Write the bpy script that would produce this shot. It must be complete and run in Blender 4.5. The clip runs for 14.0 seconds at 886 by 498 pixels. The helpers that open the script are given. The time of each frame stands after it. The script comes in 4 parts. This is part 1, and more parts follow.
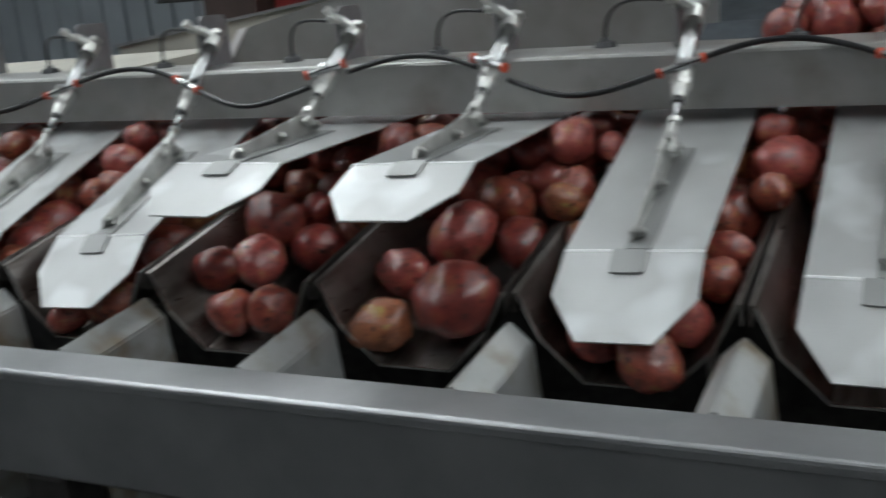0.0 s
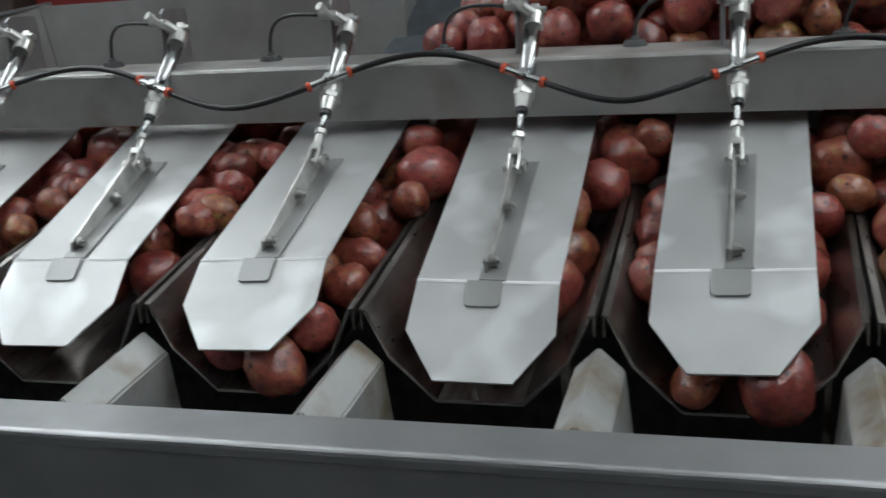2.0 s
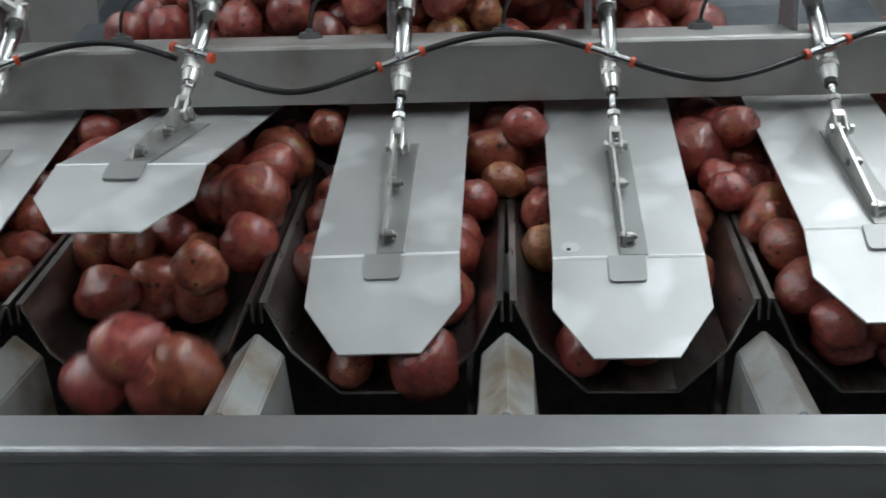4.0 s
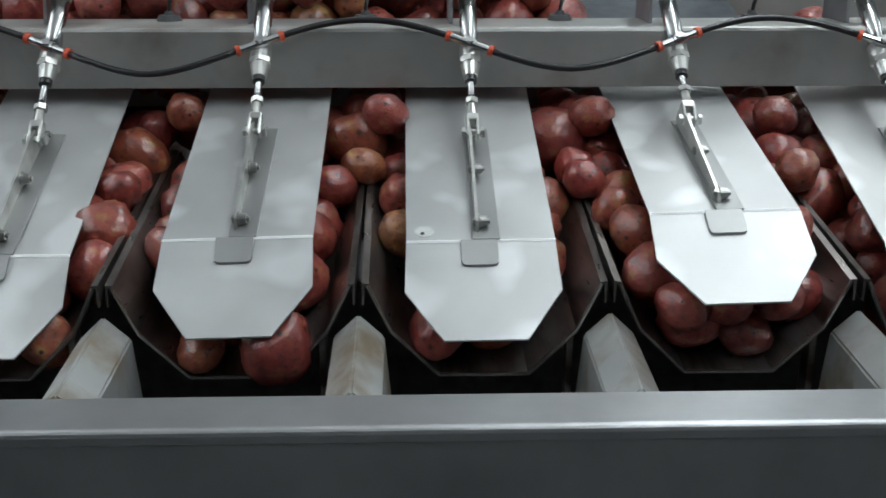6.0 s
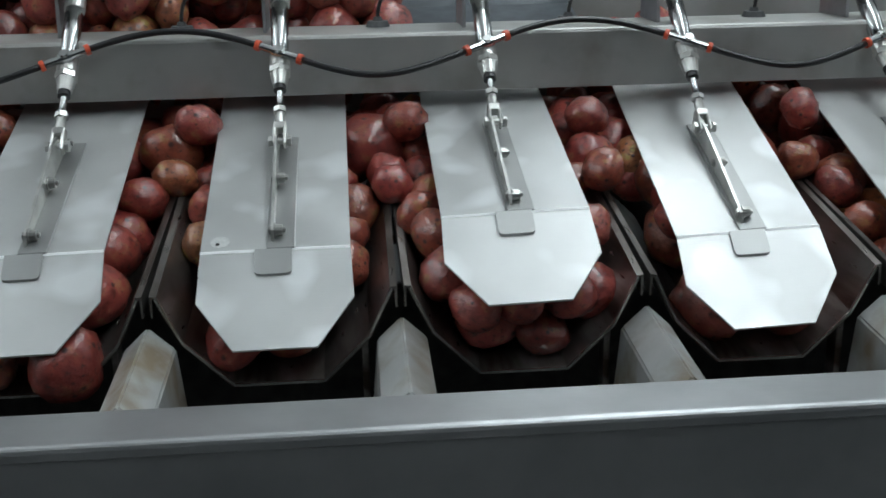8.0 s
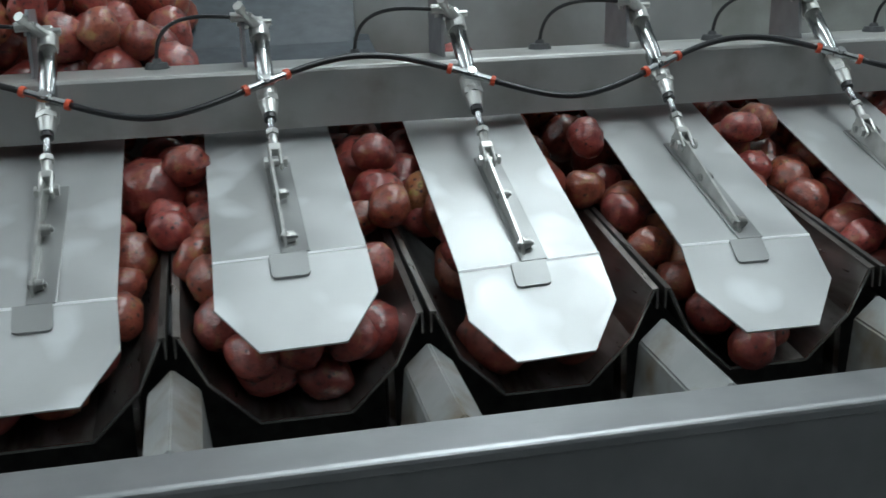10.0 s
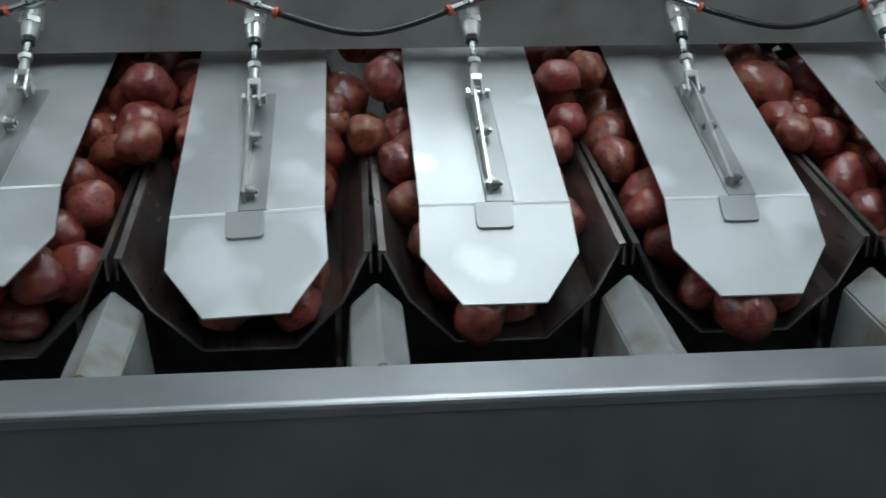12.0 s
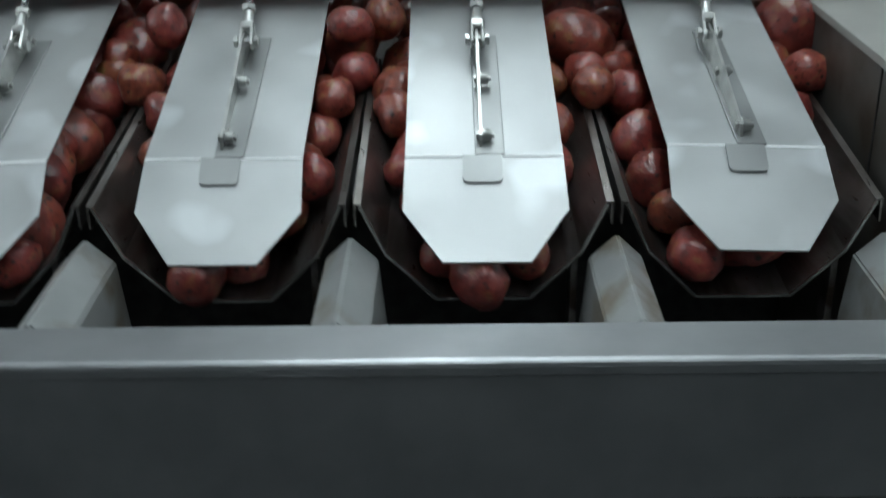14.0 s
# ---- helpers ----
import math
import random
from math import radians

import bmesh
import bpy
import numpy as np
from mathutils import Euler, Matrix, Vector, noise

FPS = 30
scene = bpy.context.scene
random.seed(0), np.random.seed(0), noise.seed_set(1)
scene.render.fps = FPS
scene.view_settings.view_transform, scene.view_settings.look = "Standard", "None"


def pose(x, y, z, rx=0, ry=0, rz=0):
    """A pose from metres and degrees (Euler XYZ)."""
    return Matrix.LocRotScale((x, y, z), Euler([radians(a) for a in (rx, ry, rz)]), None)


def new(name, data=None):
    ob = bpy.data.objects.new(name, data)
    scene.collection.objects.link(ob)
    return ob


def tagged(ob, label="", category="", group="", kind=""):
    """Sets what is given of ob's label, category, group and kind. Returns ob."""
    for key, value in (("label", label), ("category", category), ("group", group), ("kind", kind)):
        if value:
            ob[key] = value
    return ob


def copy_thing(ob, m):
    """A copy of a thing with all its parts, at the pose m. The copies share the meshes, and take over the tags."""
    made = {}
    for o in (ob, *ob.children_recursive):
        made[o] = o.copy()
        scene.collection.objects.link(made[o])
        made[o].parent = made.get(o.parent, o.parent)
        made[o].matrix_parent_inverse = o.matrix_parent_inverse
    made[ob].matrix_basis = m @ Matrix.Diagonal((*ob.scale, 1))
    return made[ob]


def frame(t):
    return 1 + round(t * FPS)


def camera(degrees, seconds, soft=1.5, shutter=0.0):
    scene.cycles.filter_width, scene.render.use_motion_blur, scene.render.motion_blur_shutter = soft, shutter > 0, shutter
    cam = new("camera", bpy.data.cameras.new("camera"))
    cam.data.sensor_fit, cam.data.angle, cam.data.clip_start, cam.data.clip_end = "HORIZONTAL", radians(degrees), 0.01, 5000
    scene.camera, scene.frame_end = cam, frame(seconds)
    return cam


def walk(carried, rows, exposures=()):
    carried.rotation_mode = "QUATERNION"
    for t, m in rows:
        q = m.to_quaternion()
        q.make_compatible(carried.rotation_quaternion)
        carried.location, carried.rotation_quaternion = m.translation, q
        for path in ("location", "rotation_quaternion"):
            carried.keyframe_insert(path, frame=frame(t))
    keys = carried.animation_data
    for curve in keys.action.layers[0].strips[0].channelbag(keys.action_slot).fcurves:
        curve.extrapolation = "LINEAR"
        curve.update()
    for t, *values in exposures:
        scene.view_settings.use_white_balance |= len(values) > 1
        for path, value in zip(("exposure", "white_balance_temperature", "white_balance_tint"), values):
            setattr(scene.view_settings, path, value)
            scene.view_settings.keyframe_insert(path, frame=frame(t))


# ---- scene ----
# camera and its way: seconds, eye x y z, yaw, pitch, roll
cam = camera(44.24, 14.0, 1.5, 0.5)
PATH = [
    (0.0, 1.5584, -1.0349, 1.3695, 26.110, -15.585, -5.384),
    (0.5, 1.6176, -1.0155, 1.3771, 21.338, -16.179, -6.133),
    (1.0, 1.6698, -1.0089, 1.3686, 21.209, -15.614, -6.020),
    (1.5, 1.7369, -1.0016, 1.3642, 19.447, -15.552, -4.988),
    (2.0, 1.7692, -0.9948, 1.3637, 16.576, -15.935, -4.099),
    (2.5, 1.7888, -0.9932, 1.3660, 13.527, -16.404, -3.467),
    (3.0, 1.8239, -0.9919, 1.3690, 10.350, -16.977, -3.190),
    (3.5, 1.8653, -1.0017, 1.3730, 6.896, -17.192, -2.529),
    (4.0, 1.8839, -1.0082, 1.3728, 3.947, -17.437, -1.834),
    (6.5, 1.9591, -1.0170, 1.3537, -2.760, -17.453, -0.118),
    (7.0, 2.0055, -1.0255, 1.3544, -3.762, -17.391, -0.615),
    (9.5, 2.1561, -1.0246, 1.3614, -7.648, -16.291, -2.685),
    (10.0, 2.1815, -1.0107, 1.3492, -11.862, -15.410, -1.853),
    (10.5, 2.2824, -1.0037, 1.3508, -10.291, -17.364, 0.062),
    (11.0, 2.4632, -1.0050, 1.3644, -6.677, -19.057, 0.896),
    (11.5, 2.5448, -0.9968, 1.3652, -5.996, -19.756, 0.458),
    (12.0, 2.5986, -0.9909, 1.3578, -5.309, -19.711, 0.054),
    (12.5, 2.6458, -0.9932, 1.3723, -7.725, -20.036, -0.963),
    (13.0, 2.6174, -1.0151, 1.3603, -12.836, -19.507, -1.397),
    (13.5, 2.7238, -0.9903, 1.3620, -10.254, -19.761, -1.167),
    (14.0, 2.9703, -0.9523, 1.3557, 0.514, -22.804, -0.810),
]


def eye_pose(x, y, z, yaw, pitch, roll):
    return Matrix.Translation((x, y, z)) @ Euler((radians(90 + pitch), 0, radians(yaw))).to_matrix().to_4x4() @ pose(0, 0, 0, 0, 0, roll)


walk(cam, [(r[0], eye_pose(*r[1:])) for r in PATH],
     [(0, 0.18, 6650, 10.5), (2.5, 0.16, 6650, 10.5), (4, 0.26, 6620, 10.5), (7, 0.2, 6470, 8.5), (9.5, 0.1, 6370, 6.5), (11, 0.1, 6280, 5), (12.5, -0.07, 6200, 4), (14, -0.1, 6200, 4)])

# ---- light ----
world = bpy.data.worlds.new("hall_air")
scene.world = world
world.use_nodes = True
world.node_tree.nodes["Background"].inputs[0].default_value = (0.62, 0.72, 0.8, 1)
world.node_tree.nodes["Background"].inputs[1].default_value = 0.03
LAMP_DOWN, LAMP_UP = 34.0, 52.0    # watts of each row of tubes

PITCH = 0.25            # from lane to lane
LANES = range(0, 14)
HINGE_Y, HINGE_Z = 0.3574, 1.1291
TIP_Y = 0.0             # front end of the troughs


# ---- materials ----
def material(name):
    m = bpy.data.materials.new(name)
    m.use_nodes = True
    nodes = m.node_tree.nodes
    return m, nodes, m.node_tree.links, nodes["Principled BSDF"]


def ramp(nodes, stops):
    r = nodes.new("ShaderNodeValToRGB")
    els = r.color_ramp.elements
    while len(els) < len(stops):
        els.new(0.5)
    for e, (p, c) in zip(els, stops):
        e.position, e.color = p, (*c, 1)
    return r


def noise_tex(nodes, links, scale, detail=4.0, stretch=(1, 1, 1), coord="Object"):
    tc = nodes.new("ShaderNodeTexCoord")
    mp = nodes.new("ShaderNodeMapping")
    mp.inputs["Scale"].default_value = stretch
    n = nodes.new("ShaderNodeTexNoise")
    n.inputs["Scale"].default_value = scale
    n.inputs["Detail"].default_value = detail
    links.new(tc.outputs[coord], mp.inputs[0])
    links.new(mp.outputs[0], n.inputs["Vector"])
    return n


def steel(name, dark, light, rough, spread=0.12, metal=1.0, grain=(4, 160, 160), stain=None, bump=0.03, along=(1, 1, 1), smeared=False):
    """Brushed sheet steel: fine grain along x, soft smears, optional brown dirt."""
    m, nodes, links, p = material(name)
    smear = noise_tex(nodes, links, 9, 5)
    fine = noise_tex(nodes, links, 6, 3, grain)
    r = ramp(nodes, [(0.3, dark), (0.7, light)])
    links.new(smear.outputs[0], r.inputs[0])
    out = r.outputs[0]
    if stain:
        d = noise_tex(nodes, links, stain[1], 1.5 if smeared else 6, along)
        if smeared:     # every sheet has its own water marks
            d.noise_dimensions = "4D"
            info = nodes.new("ShaderNodeObjectInfo")
            w = nodes.new("ShaderNodeMath")
            w.operation = "MULTIPLY"
            w.inputs[1].default_value = 60.0
            links.new(info.outputs["Random"], w.inputs[0])
            links.new(w.outputs[0], d.inputs["W"])
        rr = ramp(nodes, [(stain[2] - 0.03, (0, 0, 0)), (stain[2] + 0.05, (1, 1, 1))] if smeared else [(stain[2] - 0.08, (0, 0, 0)), (stain[2] + 0.14, (1, 1, 1))])
        links.new(d.outputs[0], rr.inputs[0])
        mix = nodes.new("ShaderNodeMixRGB")
        mix.inputs[2].default_value = (*stain[0], 1)
        links.new(rr.outputs[0], mix.inputs[0])
        links.new(out, mix.inputs[1])
        out = mix.outputs[0]
    links.new(out, p.inputs["Base Color"])
    p.inputs["Metallic"].default_value = metal
    mr = nodes.new("ShaderNodeMapRange")
    mr.inputs["To Min"].default_value, mr.inputs["To Max"].default_value = rough - spread, rough + spread
    links.new((smear if smeared else fine).outputs[0], mr.inputs["Value"])
    if smeared:
        mr.inputs["From Min"].default_value, mr.inputs["From Max"].default_value = 0.35, 0.65
    links.new(mr.outputs[0], p.inputs["Roughness"])
    b = nodes.new("ShaderNodeBump")
    b.inputs["Strength"].default_value, b.inputs["Distance"].default_value = bump * 4, 0.001
    links.new(fine.outputs[0], b.inputs["Height"])
    links.new(b.outputs[0], p.inputs["Normal"])
    return m


def plain(name, colour, rough, metal=0.0, vary=0.15, scale=40.0, bump=0.0):
    m, nodes, links, p = material(name)
    n = noise_tex(nodes, links, scale, 5)
    r = ramp(nodes, [(0.3, [c * (1 - vary) for c in colour]), (0.7, [min(1, c * (1 + vary)) for c in colour])])
    links.new(n.outputs[0], r.inputs[0])
    links.new(r.outputs[0], p.inputs["Base Color"])
    p.inputs["Roughness"].default_value, p.inputs["Metallic"].default_value = rough, metal
    if bump:
        b = nodes.new("ShaderNodeBump")
        b.inputs["Strength"].default_value, b.inputs["Distance"].default_value = bump, 0.002
        links.new(n.outputs[0], b.inputs["Height"])
        links.new(b.outputs[0], p.inputs["Normal"])
    return m


def potato_skin():
    m, nodes, links, p = material("wet_red_potato_skin")
    info = nodes.new("ShaderNodeObjectInfo")
    tint = ramp(nodes, [(0.0, (0.19, 0.033, 0.026)), (0.3, (0.30, 0.048, 0.042)), (0.6, (0.26, 0.064, 0.036)), (0.9, (0.36, 0.070, 0.062)), (1.0, (0.30, 0.112, 0.046))])
    links.new(info.outputs["Random"], tint.inputs[0])
    blotch = noise_tex(nodes, links, 1.9, 7)
    br = ramp(nodes, [(0.30, (0.50, 0.50, 0.48)), (0.46, (0.9, 0.9, 0.9)), (0.56, (1.05, 1.1, 1.0)), (0.68, (1.15, 2.3, 1.4))])
    links.new(blotch.outputs[0], br.inputs[0])
    mul = nodes.new("ShaderNodeMixRGB")
    mul.blend_type = "MULTIPLY"
    mul.inputs[0].default_value = 1
    links.new(tint.outputs[0], mul.inputs[1])
    links.new(br.outputs[0], mul.inputs[2])
    scurf = noise_tex(nodes, links, 5.5, 4)
    sr = ramp(nodes, [(0.57, (0, 0, 0)), (0.73, (0.85, 0.85, 0.85))])
    links.new(scurf.outputs[0], sr.inputs[0])
    mix = nodes.new("ShaderNodeMixRGB")
    mix.inputs[2].default_value = (0.045, 0.024, 0.02, 1)
    links.new(sr.outputs[0], mix.inputs[0])
    links.new(mul.outputs[0], mix.inputs[1])
    pit = nodes.new("ShaderNodeTexVoronoi")
    pit.inputs["Scale"].default_value = 1.7
    links.new(nodes["Texture Coordinate"].outputs["Object"], pit.inputs["Vector"])
    pr = ramp(nodes, [(0.09, (1, 1, 1)), (0.20, (0, 0, 0))])
    links.new(pit.outputs["Distance"], pr.inputs[0])
    dark = nodes.new("ShaderNodeMixRGB")
    dark.inputs[2].default_value = (0.05, 0.02, 0.018, 1)
    links.new(pr.outputs[0], dark.inputs[0])
    links.new(mix.outputs[0], dark.inputs[1])
    links.new(dark.outputs[0], p.inputs["Base Color"])
    mr = nodes.new("ShaderNodeMapRange")
    mr.inputs["To Min"].default_value, mr.inputs["To Max"].default_value = 0.30, 0.55
    p.inputs["Specular IOR Level"].default_value = 0.3
    p.inputs["Coat Weight"].default_value, p.inputs["Coat Roughness"].default_value = 1.0, 0.045
    links.new(blotch.outputs[0], mr.inputs["Value"])
    links.new(mr.outputs[0], p.inputs["Roughness"])
    b = nodes.new("ShaderNodeBump")
    b.inputs["Strength"].default_value, b.inputs["Distance"].default_value = 0.30, 0.0024
    fine = noise_tex(nodes, links, 9, 5)
    lumps = noise_tex(nodes, links, 2.8, 3)
    both = nodes.new("ShaderNodeMath")
    both.operation = "MULTIPLY_ADD"
    both.inputs[1].default_value = 2.0
    links.new(lumps.outputs[0], both.inputs[0])
    links.new(fine.outputs[0], both.inputs[2])
    links.new(both.outputs[0], b.inputs["Height"])
    links.new(b.outputs[0], p.inputs["Normal"])
    links.new(b.outputs[0], p.inputs["Coat Normal"])
    return m


FLAP = steel("satin_steel_flap", (0.48, 0.488, 0.486), (0.58, 0.588, 0.586), 0.42, 0.08, 0.52, smeared=True, stain=((0.68, 0.695, 0.70), 11, 0.58))
RAIL = steel("brushed_steel_rail", (0.38, 0.39, 0.40), (0.52, 0.53, 0.54), 0.38, 0.08, 0.85, grain=(3, 200, 200))
BEAM = steel("dull_steel_beam", (0.42, 0.42, 0.41), (0.52, 0.52, 0.50), 0.46, 0.08, 0.7, stain=((0.34, 0.32, 0.29), 12, 0.58))
TROUGH = steel("worn_trough_steel", (0.15, 0.135, 0.125), (0.38, 0.36, 0.345), 0.31, 0.10, 0.85, grain=(30, 4, 30), bump=0.012, stain=((0.075, 0.055, 0.044), 24, 0.485), along=(1, 0.12, 1))
RIDGE = steel("stained_ridge_steel", (0.36, 0.37, 0.365), (0.50, 0.51, 0.50), 0.42, 0.08, 0.5, stain=((0.26, 0.21, 0.145), 16, 0.54))
# matt white that stands in for the light caught along the flap fold
FOLD_HIGHLIGHT = plain("painted_fold_highlight", (0.95, 0.96, 0.96), 0.35, 0.0, 0.03)
POLISHED_DARK = plain("rubbed_trough_rim", (0.46, 0.45, 0.43), 0.22, 0.9, 0.45, 30)
# brownish stained wall; base set darker than COVER for its sideways, shaded face
WALLSTEEL = steel("shaded_inner_wall_steel", (0.13, 0.122, 0.11), (0.20, 0.19, 0.172), 0.5, 0.08, 0.6, stain=((0.085, 0.066, 0.048), 9, 0.53))
COVER = steel("pale_cover_steel", (0.38, 0.37, 0.34), (0.47, 0.46, 0.43), 0.5, 0.06, 0.4)
CHROME = plain("chromed_steel", (0.58, 0.59, 0.59), 0.17, 1.0, 0.05)
CAST = plain("zinc_plated_steel", (0.55, 0.55, 0.53), 0.32, 0.8, 0.2)
# same satin steel as the flap; weaker ceiling reflection put into a darker base
STRIP = steel("satin_strip_dim_reflection", (0.31, 0.315, 0.31), (0.39, 0.395, 0.39), 0.42, 0.08, 0.7, smeared=True)
SPLASH = plain("dried_water_mark", (0.60, 0.61, 0.60), 0.55, 0.2, 0.12, 300)
BOLT = plain("dull_zinc_bolt", (0.40, 0.40, 0.385), 0.28, 0.9, 0.2)
BRACKET = plain("grey_bracket_steel", (0.30, 0.30, 0.31), 0.5, 0.8, 0.1)
DARK = plain("near_black_steel", (0.05, 0.047, 0.045), 0.5, 0.6, 0.4)
HOSE = plain("black_rubber_hose", (0.018, 0.018, 0.02), 0.3, 0.0, 0.2)
RED = plain("orange_red_collar", (0.62, 0.09, 0.04), 0.4, 0.0, 0.08)
CLOUDY = plain("translucent_grey_fitting", (0.42, 0.42, 0.40), 0.35, 0.3, 0.1)
CREAM = plain("cream_painted_sheet", (0.52, 0.50, 0.44), 0.5, 0.1, 0.08, 8)
HOPPER = steel("grey_hopper_steel", (0.25, 0.26, 0.255), (0.33, 0.34, 0.335), 0.5, 0.06, 0.5, stain=((0.21, 0.21, 0.20), 5, 0.5))
BELT = plain("dark_blue_grey_belt", (0.05, 0.06, 0.07), 0.5, 0.0, 0.3)
# albedo kept very low so the rail's front face mirrors a dark floor
CONCRETE = plain("darkened_concrete_floor", (0.04, 0.04, 0.04), 0.4, 0.0, 0.3, 3, 0.2)
CLAD = plain("grey_wall_cladding", (0.30, 0.33, 0.35), 0.5, 0.2, 0.1, 2)
CEIL = plain("white_ceiling_sheet", (0.78, 0.79, 0.79), 0.6, 0.0, 0.05, 2)
# cladding darkened to stand for an unlit hall end in the rail's reflection
DIMMED_WALL = plain("dimmed_south_wall_cladding", (0.07, 0.073, 0.076), 0.6, 0.0, 0.2, 2)
BROWN = plain("dark_brown_painted_steel", (0.055, 0.035, 0.03), 0.5, 0.0, 0.2, 6)
MAROON = plain("dark_red_painted_steel", (0.17, 0.014, 0.013), 0.45, 0.0, 0.15, 6)
SKIN = potato_skin()


# ---- mesh helpers ----
def mesh_of(name, bm, mat, smooth=False):
    bmesh.ops.recalc_face_normals(bm, faces=bm.faces)
    me = bpy.data.meshes.new(name)
    bm.to_mesh(me)
    bm.free()
    me.materials.append(mat)
    if smooth:
        me.polygons.foreach_set("use_smooth", [True] * len(me.polygons))
    return me


def part(name, bm, mat, parent=None, label="", smooth=False):
    ob = new(name, mesh_of(name, bm, mat, smooth))
    ob.parent = parent
    return tagged(ob, label)


def empty(name, m=Matrix.Identity(4)):
    ob = new(name)
    ob.empty_display_size = 0.05
    ob.matrix_basis = m
    return ob


def extrude_x(bm, section, x0, x1):
    """A closed y-z outline drawn out along x."""
    a = [bm.verts.new((x0, y, z)) for y, z in section]
    b = [bm.verts.new((x1, y, z)) for y, z in section]
    n = len(section)
    for k in range(n):
        bm.faces.new((a[k], a[(k + 1) % n], b[(k + 1) % n], b[k]))
    bm.faces.new(a)
    bm.faces.new(b[::-1])
    return bm


def extrude_y(bm, section, y0, z0, y1, z1):
    """A closed x-z outline drawn from y0 to y1, lifted by z0 and z1 at the ends."""
    a = [bm.verts.new((x, y0, z + z0)) for x, z in section]
    b = [bm.verts.new((x, y1, z + z1)) for x, z in section]
    n = len(section)
    for k in range(n):
        bm.faces.new((a[k], a[(k + 1) % n], b[(k + 1) % n], b[k]))
    bm.faces.new(a)
    bm.faces.new(b[::-1])
    return bm


def block(bm, x0, x1, y0, y1, z0, z1, bev=0.0):
    r = bmesh.ops.create_cube(bm, size=1.0)
    for v in r["verts"]:
        v.co = Vector(((x0 + x1) / 2 + v.co.x * (x1 - x0), (y0 + y1) / 2 + v.co.y * (y1 - y0), (z0 + z1) / 2 + v.co.z * (z1 - z0)))
    if bev:
        es = list({e for v in r["verts"] for e in v.link_edges})
        bmesh.ops.bevel(bm, geom=es, offset=bev, segments=2, affect="EDGES", profile=0.5)
    return bm


def rod(bm, a, b, r0, r1=None, sides=14):
    a, b = Vector(a), Vector(b)
    d = b - a
    m = Matrix.Translation((a + b) / 2) @ d.to_track_quat("Z", "Y").to_matrix().to_4x4()
    bmesh.ops.create_cone(bm, cap_ends=True, segments=sides, radius1=r0, radius2=r0 if r1 is None else r1, depth=d.length, matrix=m)
    return bm


def sweep(bm, pts, r, sides=10):
    """A round tube through points."""
    pts = [Vector(p) for p in pts]
    rings = []
    for k, p in enumerate(pts):
        d = (pts[min(k + 1, len(pts) - 1)] - pts[max(k - 1, 0)]).normalized()
        side = d.cross(Vector((0, 0.3, 1))).normalized()
        up = side.cross(d)
        rings.append([bm.verts.new(p + r * (math.cos(2 * math.pi * j / sides) * side + math.sin(2 * math.pi * j / sides) * up)) for j in range(sides)])
    for a, b in zip(rings, rings[1:]):
        for j in range(sides):
            bm.faces.new((a[j], a[(j + 1) % sides], b[(j + 1) % sides], b[j]))
    bm.faces.new(rings[0][::-1])
    bm.faces.new(rings[-1])
    return bm


def bezier(p0, p1, p2, p3, n=16):
    p0, p1, p2, p3 = map(Vector, (p0, p1, p2, p3))
    return [(1 - t) ** 3 * p0 + 3 * t * (1 - t) ** 2 * p1 + 3 * t * t * (1 - t) * p2 + t ** 3 * p3 for t in (k / n for k in range(n + 1))]


def offset_sheet(line, thick):
    """A y-z polyline thickened below into a closed outline."""
    under = []
    for k, (y, z) in enumerate(line):
        a, b = line[max(k - 1, 0)], line[min(k + 1, len(line) - 1)]
        dy, dz = b[0] - a[0], b[1] - a[1]
        l = math.hypot(dy, dz)
        under.append((y + dz / l * thick, z - dy / l * thick))
    return list(line) + under[::-1]


# ---- hall ----
def hall():
    x0, x1, y0, y1, top = -5.0, 8.0, -5.0, 5.0, 4.2
    floor = part("floor", block(bmesh.new(), x0, x1, y0, y1, -0.1, 0), CONCRETE)
    tagged(floor, "concrete hall floor darkened to dim the rail's reflection", "floor", kind="structure")
    ceil = part("ceiling", block(bmesh.new(), x0, x1, y0, y1, top, top + 0.1), CEIL)
    tagged(ceil, "pale sheeted hall ceiling", "ceiling", kind="structure")
    for name, b in (("wall_west", (x0 - 0.1, x0, y0, y1)), ("wall_east", (x1, x1 + 0.1, y0, y1)), ("wall_south", (x0, x1, y0 - 0.1, y0)), ("wall_north", (x0, x1, y1, y1 + 0.1))):
        bm = block(bmesh.new(), *b, 0, top)
        if name in ("wall_north", "wall_west"):
            for k in range(60):
                if name == "wall_north":
                    x = x0 + 0.1 + k * 0.2
                    block(bm, x, x + 0.06, y1 - 0.03, y1 - 0.002, 0, top)
                else:
                    y = y0 + 0.1 + k * 0.15
                    if y < y1 - 0.1:
                        block(bm, x0 + 0.002, x0 + 0.03, y, y + 0.05, 0, top)
        # the south wall is never in view; its dark colour only dims reflections
        tagged(part(name, bm, DIMMED_WALL if name == "wall_south" else CLAD), "grey ribbed metal wall cladding", "wall", kind="structure")


